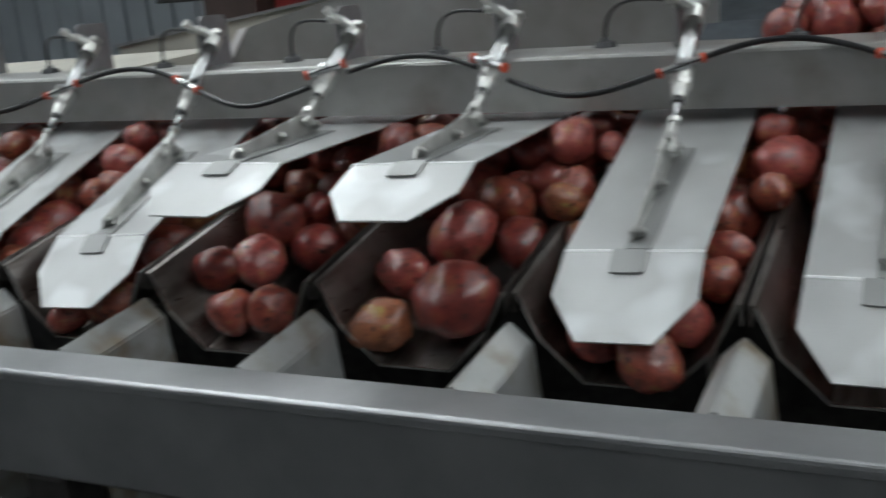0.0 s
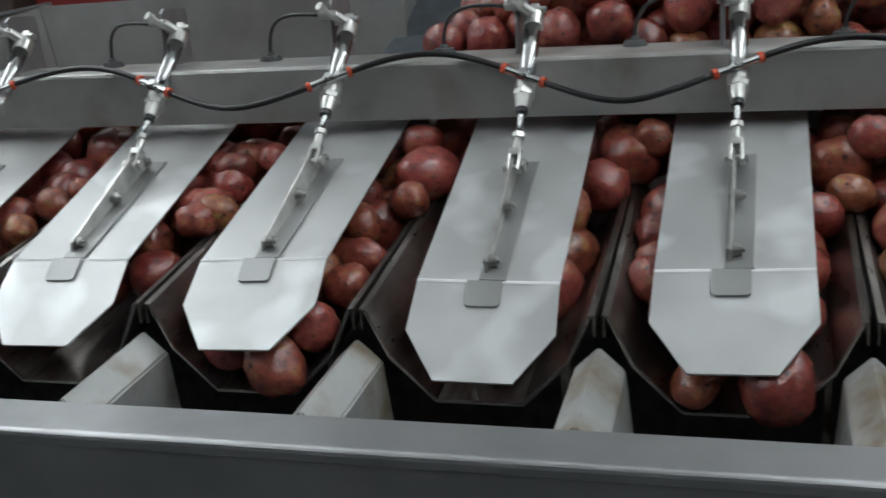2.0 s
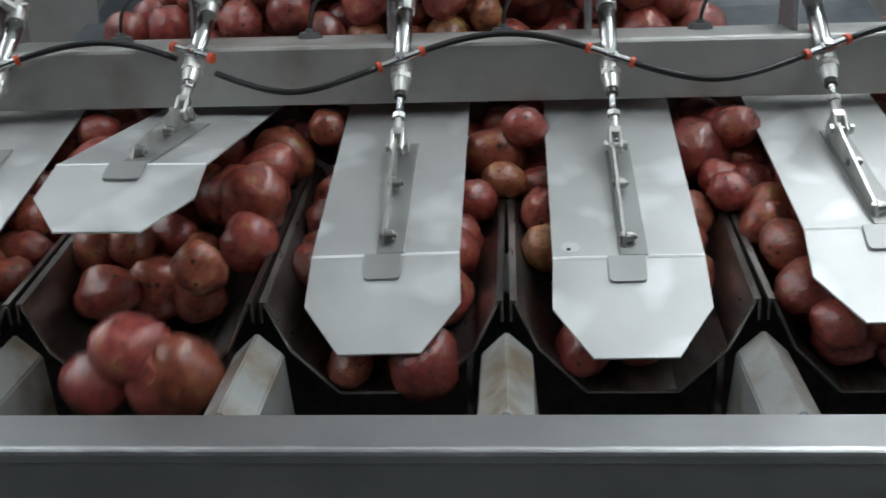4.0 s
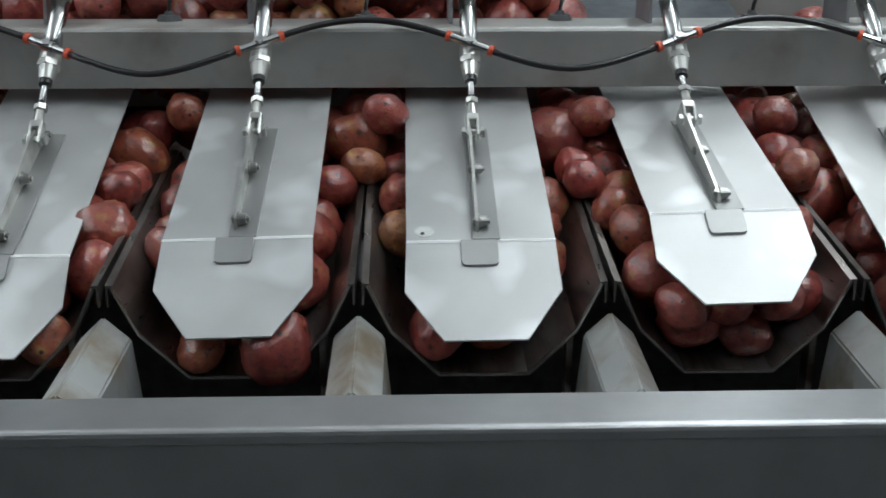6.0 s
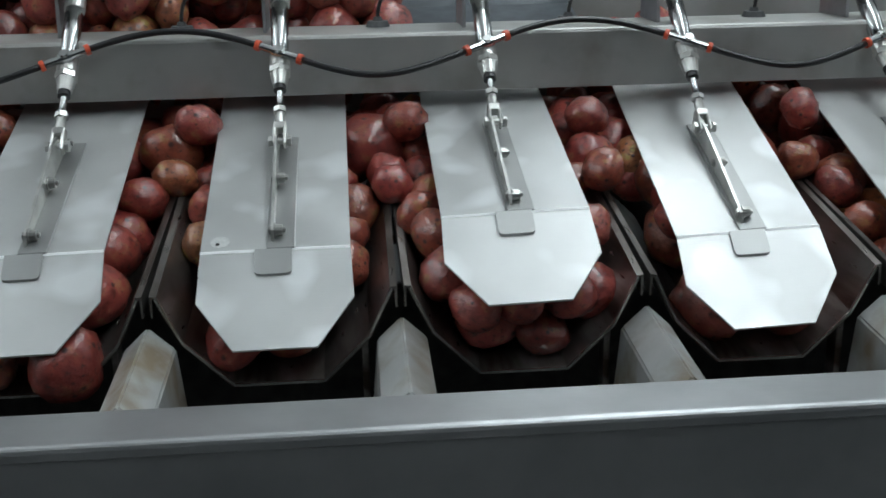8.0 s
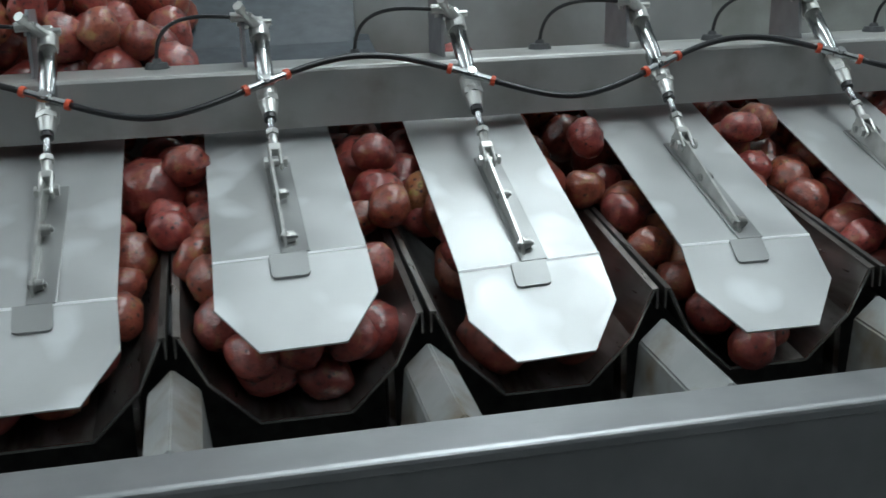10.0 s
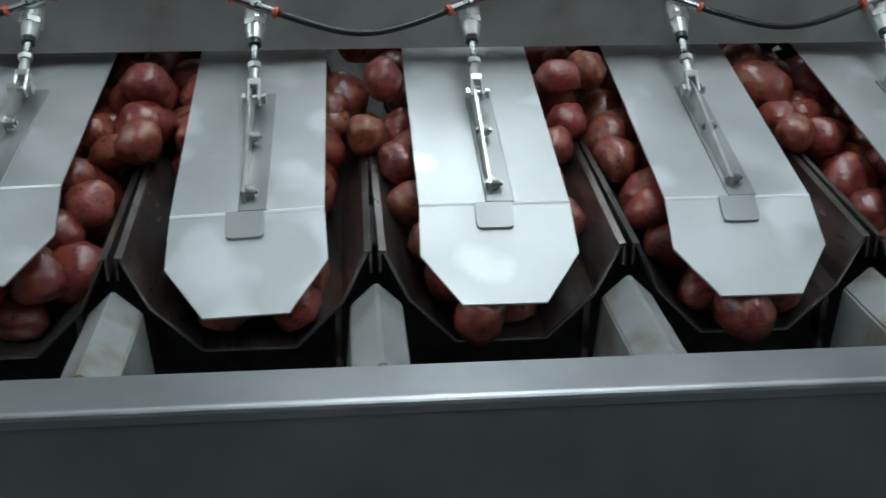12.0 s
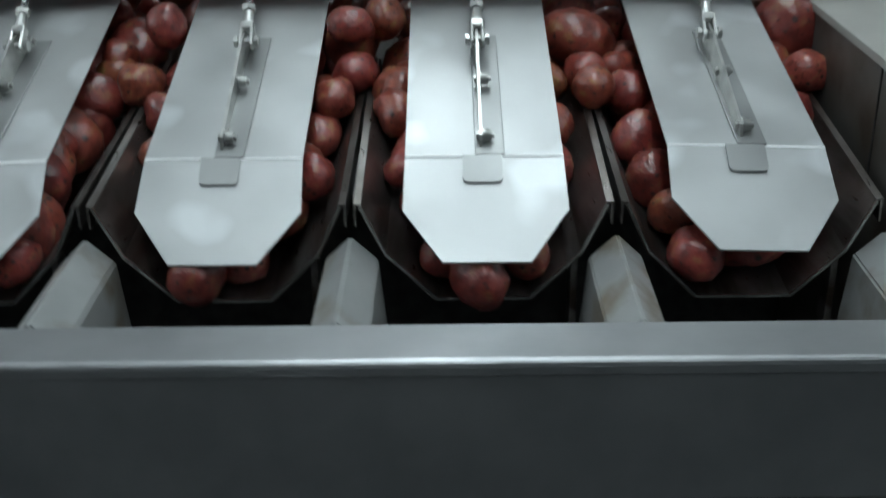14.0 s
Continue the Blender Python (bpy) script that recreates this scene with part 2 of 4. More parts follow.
def ceiling_lamps():
    glow, nodes, links, p = material("fluorescent_tube_glow")
    p.inputs["Emission Color"].default_value = (0.86, 0.95, 1.0, 1)
    p.inputs["Emission Strength"].default_value = 3.5
    for x in (-4.4, -0.8, 3.0, 6.6):
        for y in (-1.9, 0.0, 1.9):
            e = empty("ceiling_lamp", pose(x, y, 3.3))
            tagged(e, "long fluorescent ceiling lamp with white housing", "lamp", "hall lamps")
            part("housing", block(bmesh.new(), -0.05, 0.05, -0.88, 0.88, 0.03, 0.08, 0.01), CEIL, e)
            part("tube", rod(bmesh.new(), (-0.07, -0.86, 0), (-0.07, 0.86, 0), 0.018), glow, e, "glowing white tube")
            part("tube", rod(bmesh.new(), (0.07, -0.86, 0), (0.07, 0.86, 0), 0.018), glow, e, "glowing white tube")
            part("hanger", rod(bmesh.new(), (0, -0.5, 0.08), (0, -0.5, 0.9), 0.004, sides=6), CAST, e)
            part("hanger", rod(bmesh.new(), (0, 0.5, 0.08), (0, 0.5, 0.9), 0.004, sides=6), CAST, e)
        for up, watts in ((0, LAMP_DOWN), (180, LAMP_UP)):
            d = bpy.data.lights.new("tube_light", "AREA")
            d.shape, d.size, d.size_y, d.energy, d.color = "RECTANGLE", 0.22, 5.5, watts, (0.88, 0.96, 1.0)
            new("tube_light", d).matrix_basis = pose(x, 0.0, 3.26 if not up else 3.42, up, 0, 0)


# ---- the machine's frame ----
X0, X1 = -0.145, 3.385


def frame_of_machine():
    e = tagged(empty("weighing_machine", pose(1.6, 0, 0)), "stainless steel vegetable weighing machine frame with sloping lanes", "machine")
    sh = Matrix.Translation((-1.6, 0, 0))

    def add(name, bm, mat, label="", smooth=False):
        bm.transform(sh)
        return part(name, bm, mat, e, label, smooth)

    # folded front rail: flat top, rounded front edge, small step, tall face
    line = [(-0.162, 0.925), (-0.162, 0.956), (-0.1635, 0.958), (-0.2190, 0.958), (-0.2212, 0.9577), (-0.2230, 0.9567), (-0.2243, 0.955), (-0.2252, 0.952), (-0.2256, 0.9455), (-0.2245, 0.9445), (-0.2245, 0.832), (-0.2225, 0.829), (-0.20, 0.829), (-0.20, 0.925)]
    add("front_rail", extrude_x(bmesh.new(), line, X0 - 0.6, X1 + 0.5), RAIL, "folded stainless steel front rail with a bright rounded edge")
    for x in (0.63, 3.13):
        add("leg", block(bmesh.new(), x - 0.03, x + 0.03, -0.225, -0.165, 0.0, 0.829, 0.004), DARK)
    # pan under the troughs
    add("drip_pan", block(bmesh.new(), X0, X1, -0.16, 0.75, 0.34, 0.35), DARK, "near-black pan under the troughs")
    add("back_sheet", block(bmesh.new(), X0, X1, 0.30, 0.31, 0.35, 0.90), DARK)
    # roof-shaped ridge between two troughs
    sec = [(0, 0.971), (0.0255, 0.947), (0.048, 0.70), (-0.048, 0.70), (-0.0255, 0.947)]
    for i in range(-1, 14):
        bm = bmesh.new()
        extrude_y(bm, [(x + PITCH * (i + 0.5), z) for x, z in sec], -0.002, 0, -0.1615, -0.0105)
        es = [ed for ed in bm.edges if all(v.co.z > 0.93 for v in ed.verts)]
        bmesh.ops.bevel(bm, geom=es, offset=0.002, segments=2, affect="EDGES")
        add("divider", bm, RIDGE, "grey steel ridge with brown stains")
    # header beam, a folded angle open below
    line = [(0.330, 1.142), (0.330, 1.210), (0.3315, 1.2135), (0.335, 1.215), (0.440, 1.215), (0.440, 1.212), (0.336, 1.212), (0.333, 1.209), (0.333, 1.142)]
    add("header_beam", extrude_x(bmesh.new(), line, X0 - 0.6, X1 + 0.055), BEAM, "dull folded steel header beam")


def beam_end():
    e = tagged(empty("beam_bracket", pose(3.44, 0.33, 1.14)), "folded steel end bracket bolted to the cover", "bracket")
    q = [(0.0, 0.002), (0.0, 0.072), (0.11, 0.072), (0.13, 0.03), (0.13, 0.0)]
    part("cheek", extrude_x(bmesh.new(), q, 0.0, 0.004), BEAM, e)
    part("foot", block(bmesh.new(), 0.004, 0.05, 0.06, 0.13, -0.004, 0.002, 0.001), BEAM, e)
    for y in (0.08, 0.11):
        part("bolt", rod(bmesh.new(), (0.028, y, 0.002), (0.028, y, 0.009), 0.007, sides=6), CAST, e)


def end_block():
    e = tagged(empty("end_cover", pose(3.39, 0, 0)), "steel end cover with a shade-coloured inner wall beside the last lane", "machine cover")
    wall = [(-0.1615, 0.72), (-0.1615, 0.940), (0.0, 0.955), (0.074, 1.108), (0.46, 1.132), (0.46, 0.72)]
    part("inner_wall", extrude_x(bmesh.new(), wall, -0.004, 0.0), WALLSTEEL, e, "brownish inner wall sheet with side shade in its colour")
    bm = extrude_x(bmesh.new(), [(0.070, 1.104), (0.072, 1.112), (0.078, 1.1145), (0.46, 1.138), (0.46, 1.130), (0.078, 1.106)], -0.006, 0.42)
    part("top_sheet", bm, COVER, e, "pale grey top sheet with a rounded edge")
    part("front_sheet", extrude_x(bmesh.new(), [(0.002, 0.955), (0.072, 1.104), (0.078, 1.104), (0.008, 0.952)], 0.0, 0.42), COVER, e)
    part("ledge", block(bmesh.new(), 0.0, 0.42, -0.1615, 0.004, 0.93, 0.952, 0.002), RIDGE, e)
    part("seam", block(bmesh.new(), -0.0055, -0.004, 0.079, 0.0815, 0.96, 1.105), DARK, e, "dark vertical seam")


# ---- troughs ----
TS = math.tan(radians(9))


def trough():
    e = tagged(empty("feed_trough"), "worn stainless steel vibrating trough with an octagonal section", "trough", "feed troughs")
    half = [(0.115, 1.0), (0.0922, 0.951), (0.0445, 0.904)]
    t = 0.0025
    inner = [(-x, z) for x, z in half] + [(x, z) for x, z in half[::-1]]
    outer = [(x * 1.0 + (t if x > 0 else -t), z - t) for x, z in inner]
    L = 0.36
    bm = bmesh.new()
    rings = []
    for y in (0.0, L):
        rings.append([bm.verts.new((x, y, z + y * TS)) for x, z in inner + outer[::-1]])
    n = len(rings[0])
    for k in range(n):
        bm.faces.new((rings[0][k], rings[0][(k + 1) % n], rings[1][(k + 1) % n], rings[1][k]))
    for r in rings:
        for k in range(5):
            bm.faces.new((r[k], r[k + 1], r[n - 2 - k], r[n - 1 - k]))
    part("channel", bm, TROUGH, e)
    bm = bmesh.new()
    ring = []
    for y in (-0.0015, 0.0015):
        ring.append([bm.verts.new((x * (1.0 + k * 0.012), y, z + 0.0008 - k * 0.0028)) for k in (0, 1) for x, z in (inner if k == 0 else inner[::-1])])
    for k in range(12):
        bm.faces.new((ring[0][k], ring[0][(k + 1) % 12], ring[1][(k + 1) % 12], ring[1][k]))
    for r in ring:
        for k in range(5):
            bm.faces.new((r[k], r[k + 1], r[10 - k], r[11 - k]))
    part("front_rim", bm, POLISHED_DARK, e, "worn bright front rim")
    for s in (-1, 1):
        bm = bmesh.new()
        extrude_y(bm, [(s * 0.1145, 1.0), (s * 0.1215, 1.001), (s * 0.1215, 0.978), (s * 0.1195, 0.978), (s * 0.1190, 0.9985), (s * 0.1145, 0.9975)], 0, 0.001, L, L * TS + 0.001)
        for v in bm.verts:
            v.co.x += s * 0.003 * v.co.y / L
        part("lip", bm, TROUGH, e, "bright worn folded lip")
    bm = block(bmesh.new(), 0.084, 0.091, 0.008, 0.030, 0.865, 0.9445, 0.001)
    part("support_strap", bm, TROUGH, e, "grey steel strap under the trough")
    return e


def deck():
    """The common sloping bed above the troughs."""
    bm = extrude_x(bmesh.new(), [(0.345, 0.94), (0.345, 0.952), (1.0, 1.052), (1.0, 1.04)], X0, X1)
    tagged(part("feed_bed", bm, TROUGH), "worn steel bed that feeds the troughs", "conveyor bed")


# ---- gate flaps ----
FL1, FL2, BEND = 0.3156, 0.1158, 20.2


def flap():
    """Local space: hinge at the origin, the plate runs down along -y."""
    e = tagged(empty("gate_flap"), "satin stainless steel gate flap with a creased clipped tip", "flap", "gate flaps")
    w, th = 0.077, 0.002
    c, s = math.cos(radians(BEND)), math.sin(radians(BEND))

    def at(x, d):
        return Vector((x, -d, 0)) if d <= FL1 else Vector((x, -FL1 - (d - FL1) * c, -(d - FL1) * s))

    d2 = FL1 + FL2
    rows = [(-0.06, w), (0.15, w), (FL1 - 0.001, w), (FL1 + 0.001, w), (FL1 + 0.060, w + 0.002), (d2, 0.041)]
    bm = bmesh.new()
    top = [(bm.verts.new(at(-x, d)), bm.verts.new(at(x, d))) for d, x in rows]
    low = [(bm.verts.new(at(-x, d) - Vector((0, 0, th))), bm.verts.new(at(x, d) - Vector((0, 0, th)))) for d, x in rows]
    for k in range(len(rows) - 1):
        bm.faces.new((top[k][0], top[k][1], top[k + 1][1], top[k + 1][0]))
        bm.faces.new((low[k][0], low[k + 1][0], low[k + 1][1], low[k][1]))
        bm.faces.new((top[k][0], top[k + 1][0], low[k + 1][0], low[k][0]))
        bm.faces.new((top[k][1], low[k][1], low[k + 1][1], top[k + 1][1]))
    for k in (0, -1):
        bm.faces.new((top[k][0], top[k][1], low[k][1], low[k][0]))
    part("plate", bm, FLAP, e)
    # thin white strip over the crease: the fold's highlight, painted on
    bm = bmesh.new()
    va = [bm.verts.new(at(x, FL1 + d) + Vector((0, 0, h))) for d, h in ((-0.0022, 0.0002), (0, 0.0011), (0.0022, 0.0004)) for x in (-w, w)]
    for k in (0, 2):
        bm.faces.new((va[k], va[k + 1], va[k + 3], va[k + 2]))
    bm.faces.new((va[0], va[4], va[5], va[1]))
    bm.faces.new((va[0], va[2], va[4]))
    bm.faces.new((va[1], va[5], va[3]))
    part("fold_line", bm, FOLD_HIGHLIGHT, e, "fold with its highlight painted as a white strip")
    # angle bracket: strip with a rounded tab, and an upright web
    bm = block(bmesh.new(), -0.009, 0.020, -FL1, -0.092, 0.0005, 0.0030, 0.0008)
    part("base_strip", bm, STRIP, e, "steel strip riveted to the flap, greyed for its dimmer reflection")
    bm = bmesh.new()
    a = []
    for z in (0.0008, 0.0035):
        pts = []
        for x, d in ((-0.021, 0), (0.017, 0), (0.017, 0.030), (0.0162, 0.0335), (0.0145, 0.0352), (0.011, 0.036), (-0.015, 0.036), (-0.0185, 0.0352), (-0.0202, 0.0335), (-0.021, 0.030)):
            p = at(x, FL1 + d - 0.004 if d else FL1 + 0.0015)
            pts.append(bm.verts.new(p + Vector((0, 0, z))))
        a.append(pts)
    bm.faces.new(a[0]); bm.faces.new(a[1])
    for k in range(10):
        bm.faces.new((a[0][k], a[0][(k + 1) % 10], a[1][(k + 1) % 10], a[1][k]))
    part("tab", bm, STRIP, e, "rounded end tab, greyed like the strip")
    prof = [(-0.102, 0.003), (-0.102, 0.018), (-0.112, 0.029), (-0.150, 0.031), (-0.298, 0.013), (-0.305, 0.003)]
    part("web", extrude_x(bmesh.new(), prof, -0.0045, -0.0015), CAST, e, "tapered upright steel web")
    for d, z in ((0.112, 0.014), (0.196, 0.012), (0.292, 0.0085)):
        bm = bmesh.new()
        rod(bm, (-0.0075, -d, z), (0.0105, -d, z), 0.0030, sides=8)
        rod(bm, (-0.0065, -d, z), (-0.0045, -d, z), 0.0050, sides=8)
        rod(bm, (-0.0015, -d, z), (0.0005, -d, z), 0.0080, sides=12)
        rod(bm, (0.0005, -d, z), (0.0075, -d, z), 0.0062, 0.0056, sides=12)
        part("bolt", bm, BOLT, e)
    return e


# ---- air cylinders ----
PIVOT = Vector((0, 0.385, 1.258))
PIN_D, PIN_H = 0.1345, 0.023     # clevis pin on the flap: down the plate, above it
REST_LANE = {0: 18, 1: 18, 2: 18, 3: 18.2, 4: 17.7, 5: 17.0, 6: 21.6, 7: 18.0, 8: 19.0, 9: 12.9, 10: 19.3, 11: 18.7, 12: 18.7, 13: 17.1}
# each flap sits a little skew on its hinge: lean, turn in degrees, shift in metres
SKEW = {2: (-1.9, 1.7, 0.001), 4: (-1.2, 0.4, 0.001), 5: (-2.6, -0.8, 0.003), 6: (0.5, -0.2, 0.001), 7: (-1.8, -0.3, 0.002), 8: (-0.6, 0.1, -0.001), 9: (-1.8, -0.2, -0.001), 10: (-3.3, -0.6, 0.003), 11: (0.2, -0.2, 0.0), 12: (0.2, 0.1, 0.002), 13: (2.9, 1.1, -0.001)}
OPEN = -1.1
# seconds and how far each gate stands open
OPENINGS = {
    3: [(0, 1), (0.13, 1), (0.2, 0.6), (0.27, 0), (14, 0)],
    4: [(0, 1), (0.53, 1), (0.6, 0.6), (0.68, 0), (14, 0)],
    6: [(0, 0), (2.83, 0), (2.9, 0.4), (3.0, 0.93), (3.1, 1), (4.12, 1), (4.2, 0), (14, 0)],
    10: [(0, 0), (6.4, 0), (6.5, 0.93), (6.6, 1), (7.8, 1), (7.95, 0), (10.03, 0), (10.1, 0.3), (10.2, 0.75), (10.3, 0.93), (10.4, 1), (10.73, 1), (10.8, 0.5), (10.9, 0), (14, 0)],
}


def flap_pose(i, angle):
    lean, turn, dx = SKEW.get(i, (0, 0, 0))
    return pose(PITCH * i + dx, HINGE_Y, HINGE_Z, angle, 0, 0) @ pose(0, 0, 0, 0, lean, turn)


def pin_at(angle):
    a = radians(angle)
    return Vector((0, HINGE_Y - PIN_D * math.cos(a) - PIN_H * math.sin(a), HINGE_Z - PIN_D * math.sin(a) + PIN_H * math.cos(a)))


def cylinder_turn(angle):
    """How far the cylinder, built along -z, swings so that it points at the pin, and its length."""
    d = pin_at(angle) - PIVOT
    return math.degrees(math.atan2(d.y, -d.z)), d.length


def air_cylinder(odd):
    e = tagged(empty("air_cylinder"), "chromed pneumatic cylinder with a threaded rod and clevis", "pneumatic cylinder", "air cylinders")
    bm = rod(bmesh.new(), (0, 0, -0.012), (0, 0, -0.112), 0.0108, sides=20)
    part("barrel", bm, CHROME, e, "polished steel barrel", True)
    bm = rod(bmesh.new(), (0, 0, 0.004), (0, 0, -0.016), 0.0125, sides=16)
    block(bm, -0.006, 0.006, -0.008, 0.008, 0.0, 0.018, 0.002)
    rod(bm, (-0.014, 0, 0.010), (0.014, 0, 0.010), 0.0035, sides=10)
    part("end_cap", bm, CAST, e)
    bm = rod(bmesh.new(), (0, 0, -0.096), (0, 0, -0.116), 0.0125, sides=16)
    rod(bm, (0, 0, -0.116), (0, 0, -0.124), 0.0135, sides=6)
    rod(bm, (0, 0, -0.124), (0, 0, -0.142), 0.0115, 0.0085, sides=16)
    part("nose", bm, CAST, e, "zinc nose with hexagon nut")
    part("seal", rod(bmesh.new(), (0, 0, -0.142), (0, 0, -0.149), 0.0075, sides=14), HOSE, e, "black rubber rod seal")
    # elbow at the top, facing the small hose
    bm = rod(bmesh.new(), (0, -0.006, 0.0), (-0.014, -0.022, 0.002), 0.007, sides=12)
    rod(bm, (-0.006, -0.008, 0.0), (-0.022, -0.040, -0.004), 0.0036, sides=10)
    rod(bm, (-0.021, -0.038, -0.004), (-0.025, -0.047, -0.005), 0.0062, sides=12)
    part("flow_valve", bm, CAST, e)
    bm = rod(bmesh.new(), (-0.012, -0.022, 0.002), (-0.034, -0.022, 0.002), 0.0062, sides=12)
    part("push_fitting", bm, CLOUDY, e, "cloudy plastic push fitting")
    # tee on the front of the nose
    s = 1 if odd else -1
    bm = rod(bmesh.new(), (0, -0.004, -0.102), (0, -0.016, -0.1015), 0.0055, sides=12)
    rod(bm, (-0.024, -0.0135, -0.1015 - s * 0.011), (0.024, -0.0135, -0.1015 + s * 0.011), 0.0048, sides=12)
    rod(bm, (-0.007, -0.0135, -0.1015 - s * 0.003), (0.007, -0.0135, -0.1015 + s * 0.003), 0.0068, sides=12)
    rod(bm, (0, -0.0135, -0.1015), (0, -0.0225, -0.101), 0.0052, sides=8)
    part("tee_fitting", bm, CHROME, e, "bright nickel tee fitting")
    for k in (-1, 1):
        bm = rod(bmesh.new(), (k * 0.0225, -0.0135, -0.1015 + k * s * 0.0103), (k * 0.0275, -0.0135, -0.1015 + k * s * 0.0126), 0.0066, sides=12)
        part("collar", bm, RED, e, "orange-red release collar")
    # sliding part: rod, nut and clevis, origin at the clevis pin
    m = empty("piston_rod")
    m.parent = e
    m.matrix_basis = pose(0, 0, -0.221)
    part("shaft", rod(bmesh.new(), (0, 0, 0.034), (0, 0, 0.115), 0.0040, sides=12), CHROME, m, "", True)
    bm = rod(bmesh.new(), (0, 0, 0.040), (0, 0, 0.047), 0.0078, sides=6)
    rod(bm, (0, 0, 0.020), (0, 0, 0.040), 0.0062, 0.0052, sides=12)
    for k in (-1, 1):
        block(bm, k * 0.0058 - 0.002, k * 0.0058 + 0.002, -0.0065, 0.0065, -0.0075, 0.022, 0.0018)
    block(bm, -0.0078, 0.0078, -0.0065, 0.0065, 0.014, 0.024, 0.0018)
    part("clevis", bm, CAST, m)
    bm = rod(bmesh.new(), (-0.013, 0, 0), (0.013, 0, 0), 0.0036, sides=10)
    rod(bm, (0.009, 0, 0), (0.013, 0, 0), 0.0065, sides=10)
    rod(bm, (-0.013, 0, 0), (-0.009, 0, 0), 0.0065, sides=6)
    part("clevis_pin", bm, CAST, m)
    return e


def mount_bracket():
    e = tagged(empty("mounting_bracket"), "grey steel bracket plate on the header beam", "bracket", "cylinder brackets")
    prof = [(0.366, 1.2155), (0.450, 1.2155), (0.446, 1.285), (0.440, 1.293), (0.384, 1.295), (0.376, 1.289), (0.372, 1.262)]
    part("plate", extrude_x(bmesh.new(), prof, -0.022, -0.018), BRACKET, e)
    bm = rod(bmesh.new(), (-0.026, 0.385, 1.268), (0.016, 0.385, 1.268), 0.0042, sides=10)
    rod(bm, (-0.018, 0.385, 1.268), (-0.012, 0.385, 1.268), 0.0075, sides=6)
    part("pivot_bolt", bm, CAST, e)
    return e


def tee_end(i, side):
    """Where the main hose leaves the tee of lane i: place and direction."""
    turn, _ = cylinder_turn(REST_LANE[i])
    s = 1 if i % 2 else -1
    m = Matrix.Translation(PIVOT + Vector((PITCH * i, 0, 0))) @ pose(0, 0, 0, turn, 0, 0)
    return m @ Vector((side * 0.026, -0.0135, -0.1015 + side * s * 0.012)), (m.to_3x3() @ Vector((side * 0.024, 0, side * s * 0.011))).normalized()


def hoses():
    for i in range(0, 13):
        a, da = tee_end(i, 1)
        b, db = tee_end(i + 1, -1)
        rnd = random.Random(i)
        k = (0.076 if da.z > 0 else 0.092) + 0.012 * rnd.random()
        bm = sweep(bmesh.new(), bezier(a, a + da * k, b + db * k, b, 24), 0.0040)
        tagged(part("air_hose", bm, HOSE, None, "", True), "glossy black rubber air hose between two cylinders", "hose", "main air hoses")
    for i in LANES:
        turn, _ = cylinder_turn(REST_LANE[i])
        m = Matrix.Translation(PIVOT + Vector((PITCH * i, 0, 0))) @ pose(0, 0, 0, turn, 0, 0)
        a = m @ Vector((-0.033, -0.022, 0.002))
        b = Vector((PITCH * i - 0.128, 0.4125, 1.2165))
        e = tagged(empty("control_hose", Matrix.Translation(b)), "thin black air hose rising from a rubber grommet", "hose", "control hoses")
        pts = [p - b for p in bezier(a, a + Vector((-0.055, 0.004, 0.006)), b + Vector((-0.002, -0.002, 0.062)), b, 18)]
        part("tube", sweep(bmesh.new(), pts, 0.0026, 8), HOSE, e, "", True)
        bm = rod(bmesh.new(), (0, 0, -0.0012), (0, 0, 0.006), 0.016, 0.013, sides=18)
        rod(bm, (0, 0, 0.006), (0, 0, 0.011), 0.007, 0.005, sides=14)
        part("grommet", bm, DARK_RUBBER, e, "dull rubber grommet")


DARK_RUBBER = plain("dull_grey_rubber", (0.06, 0.062, 0.065), 0.6, 0.0, 0.2)


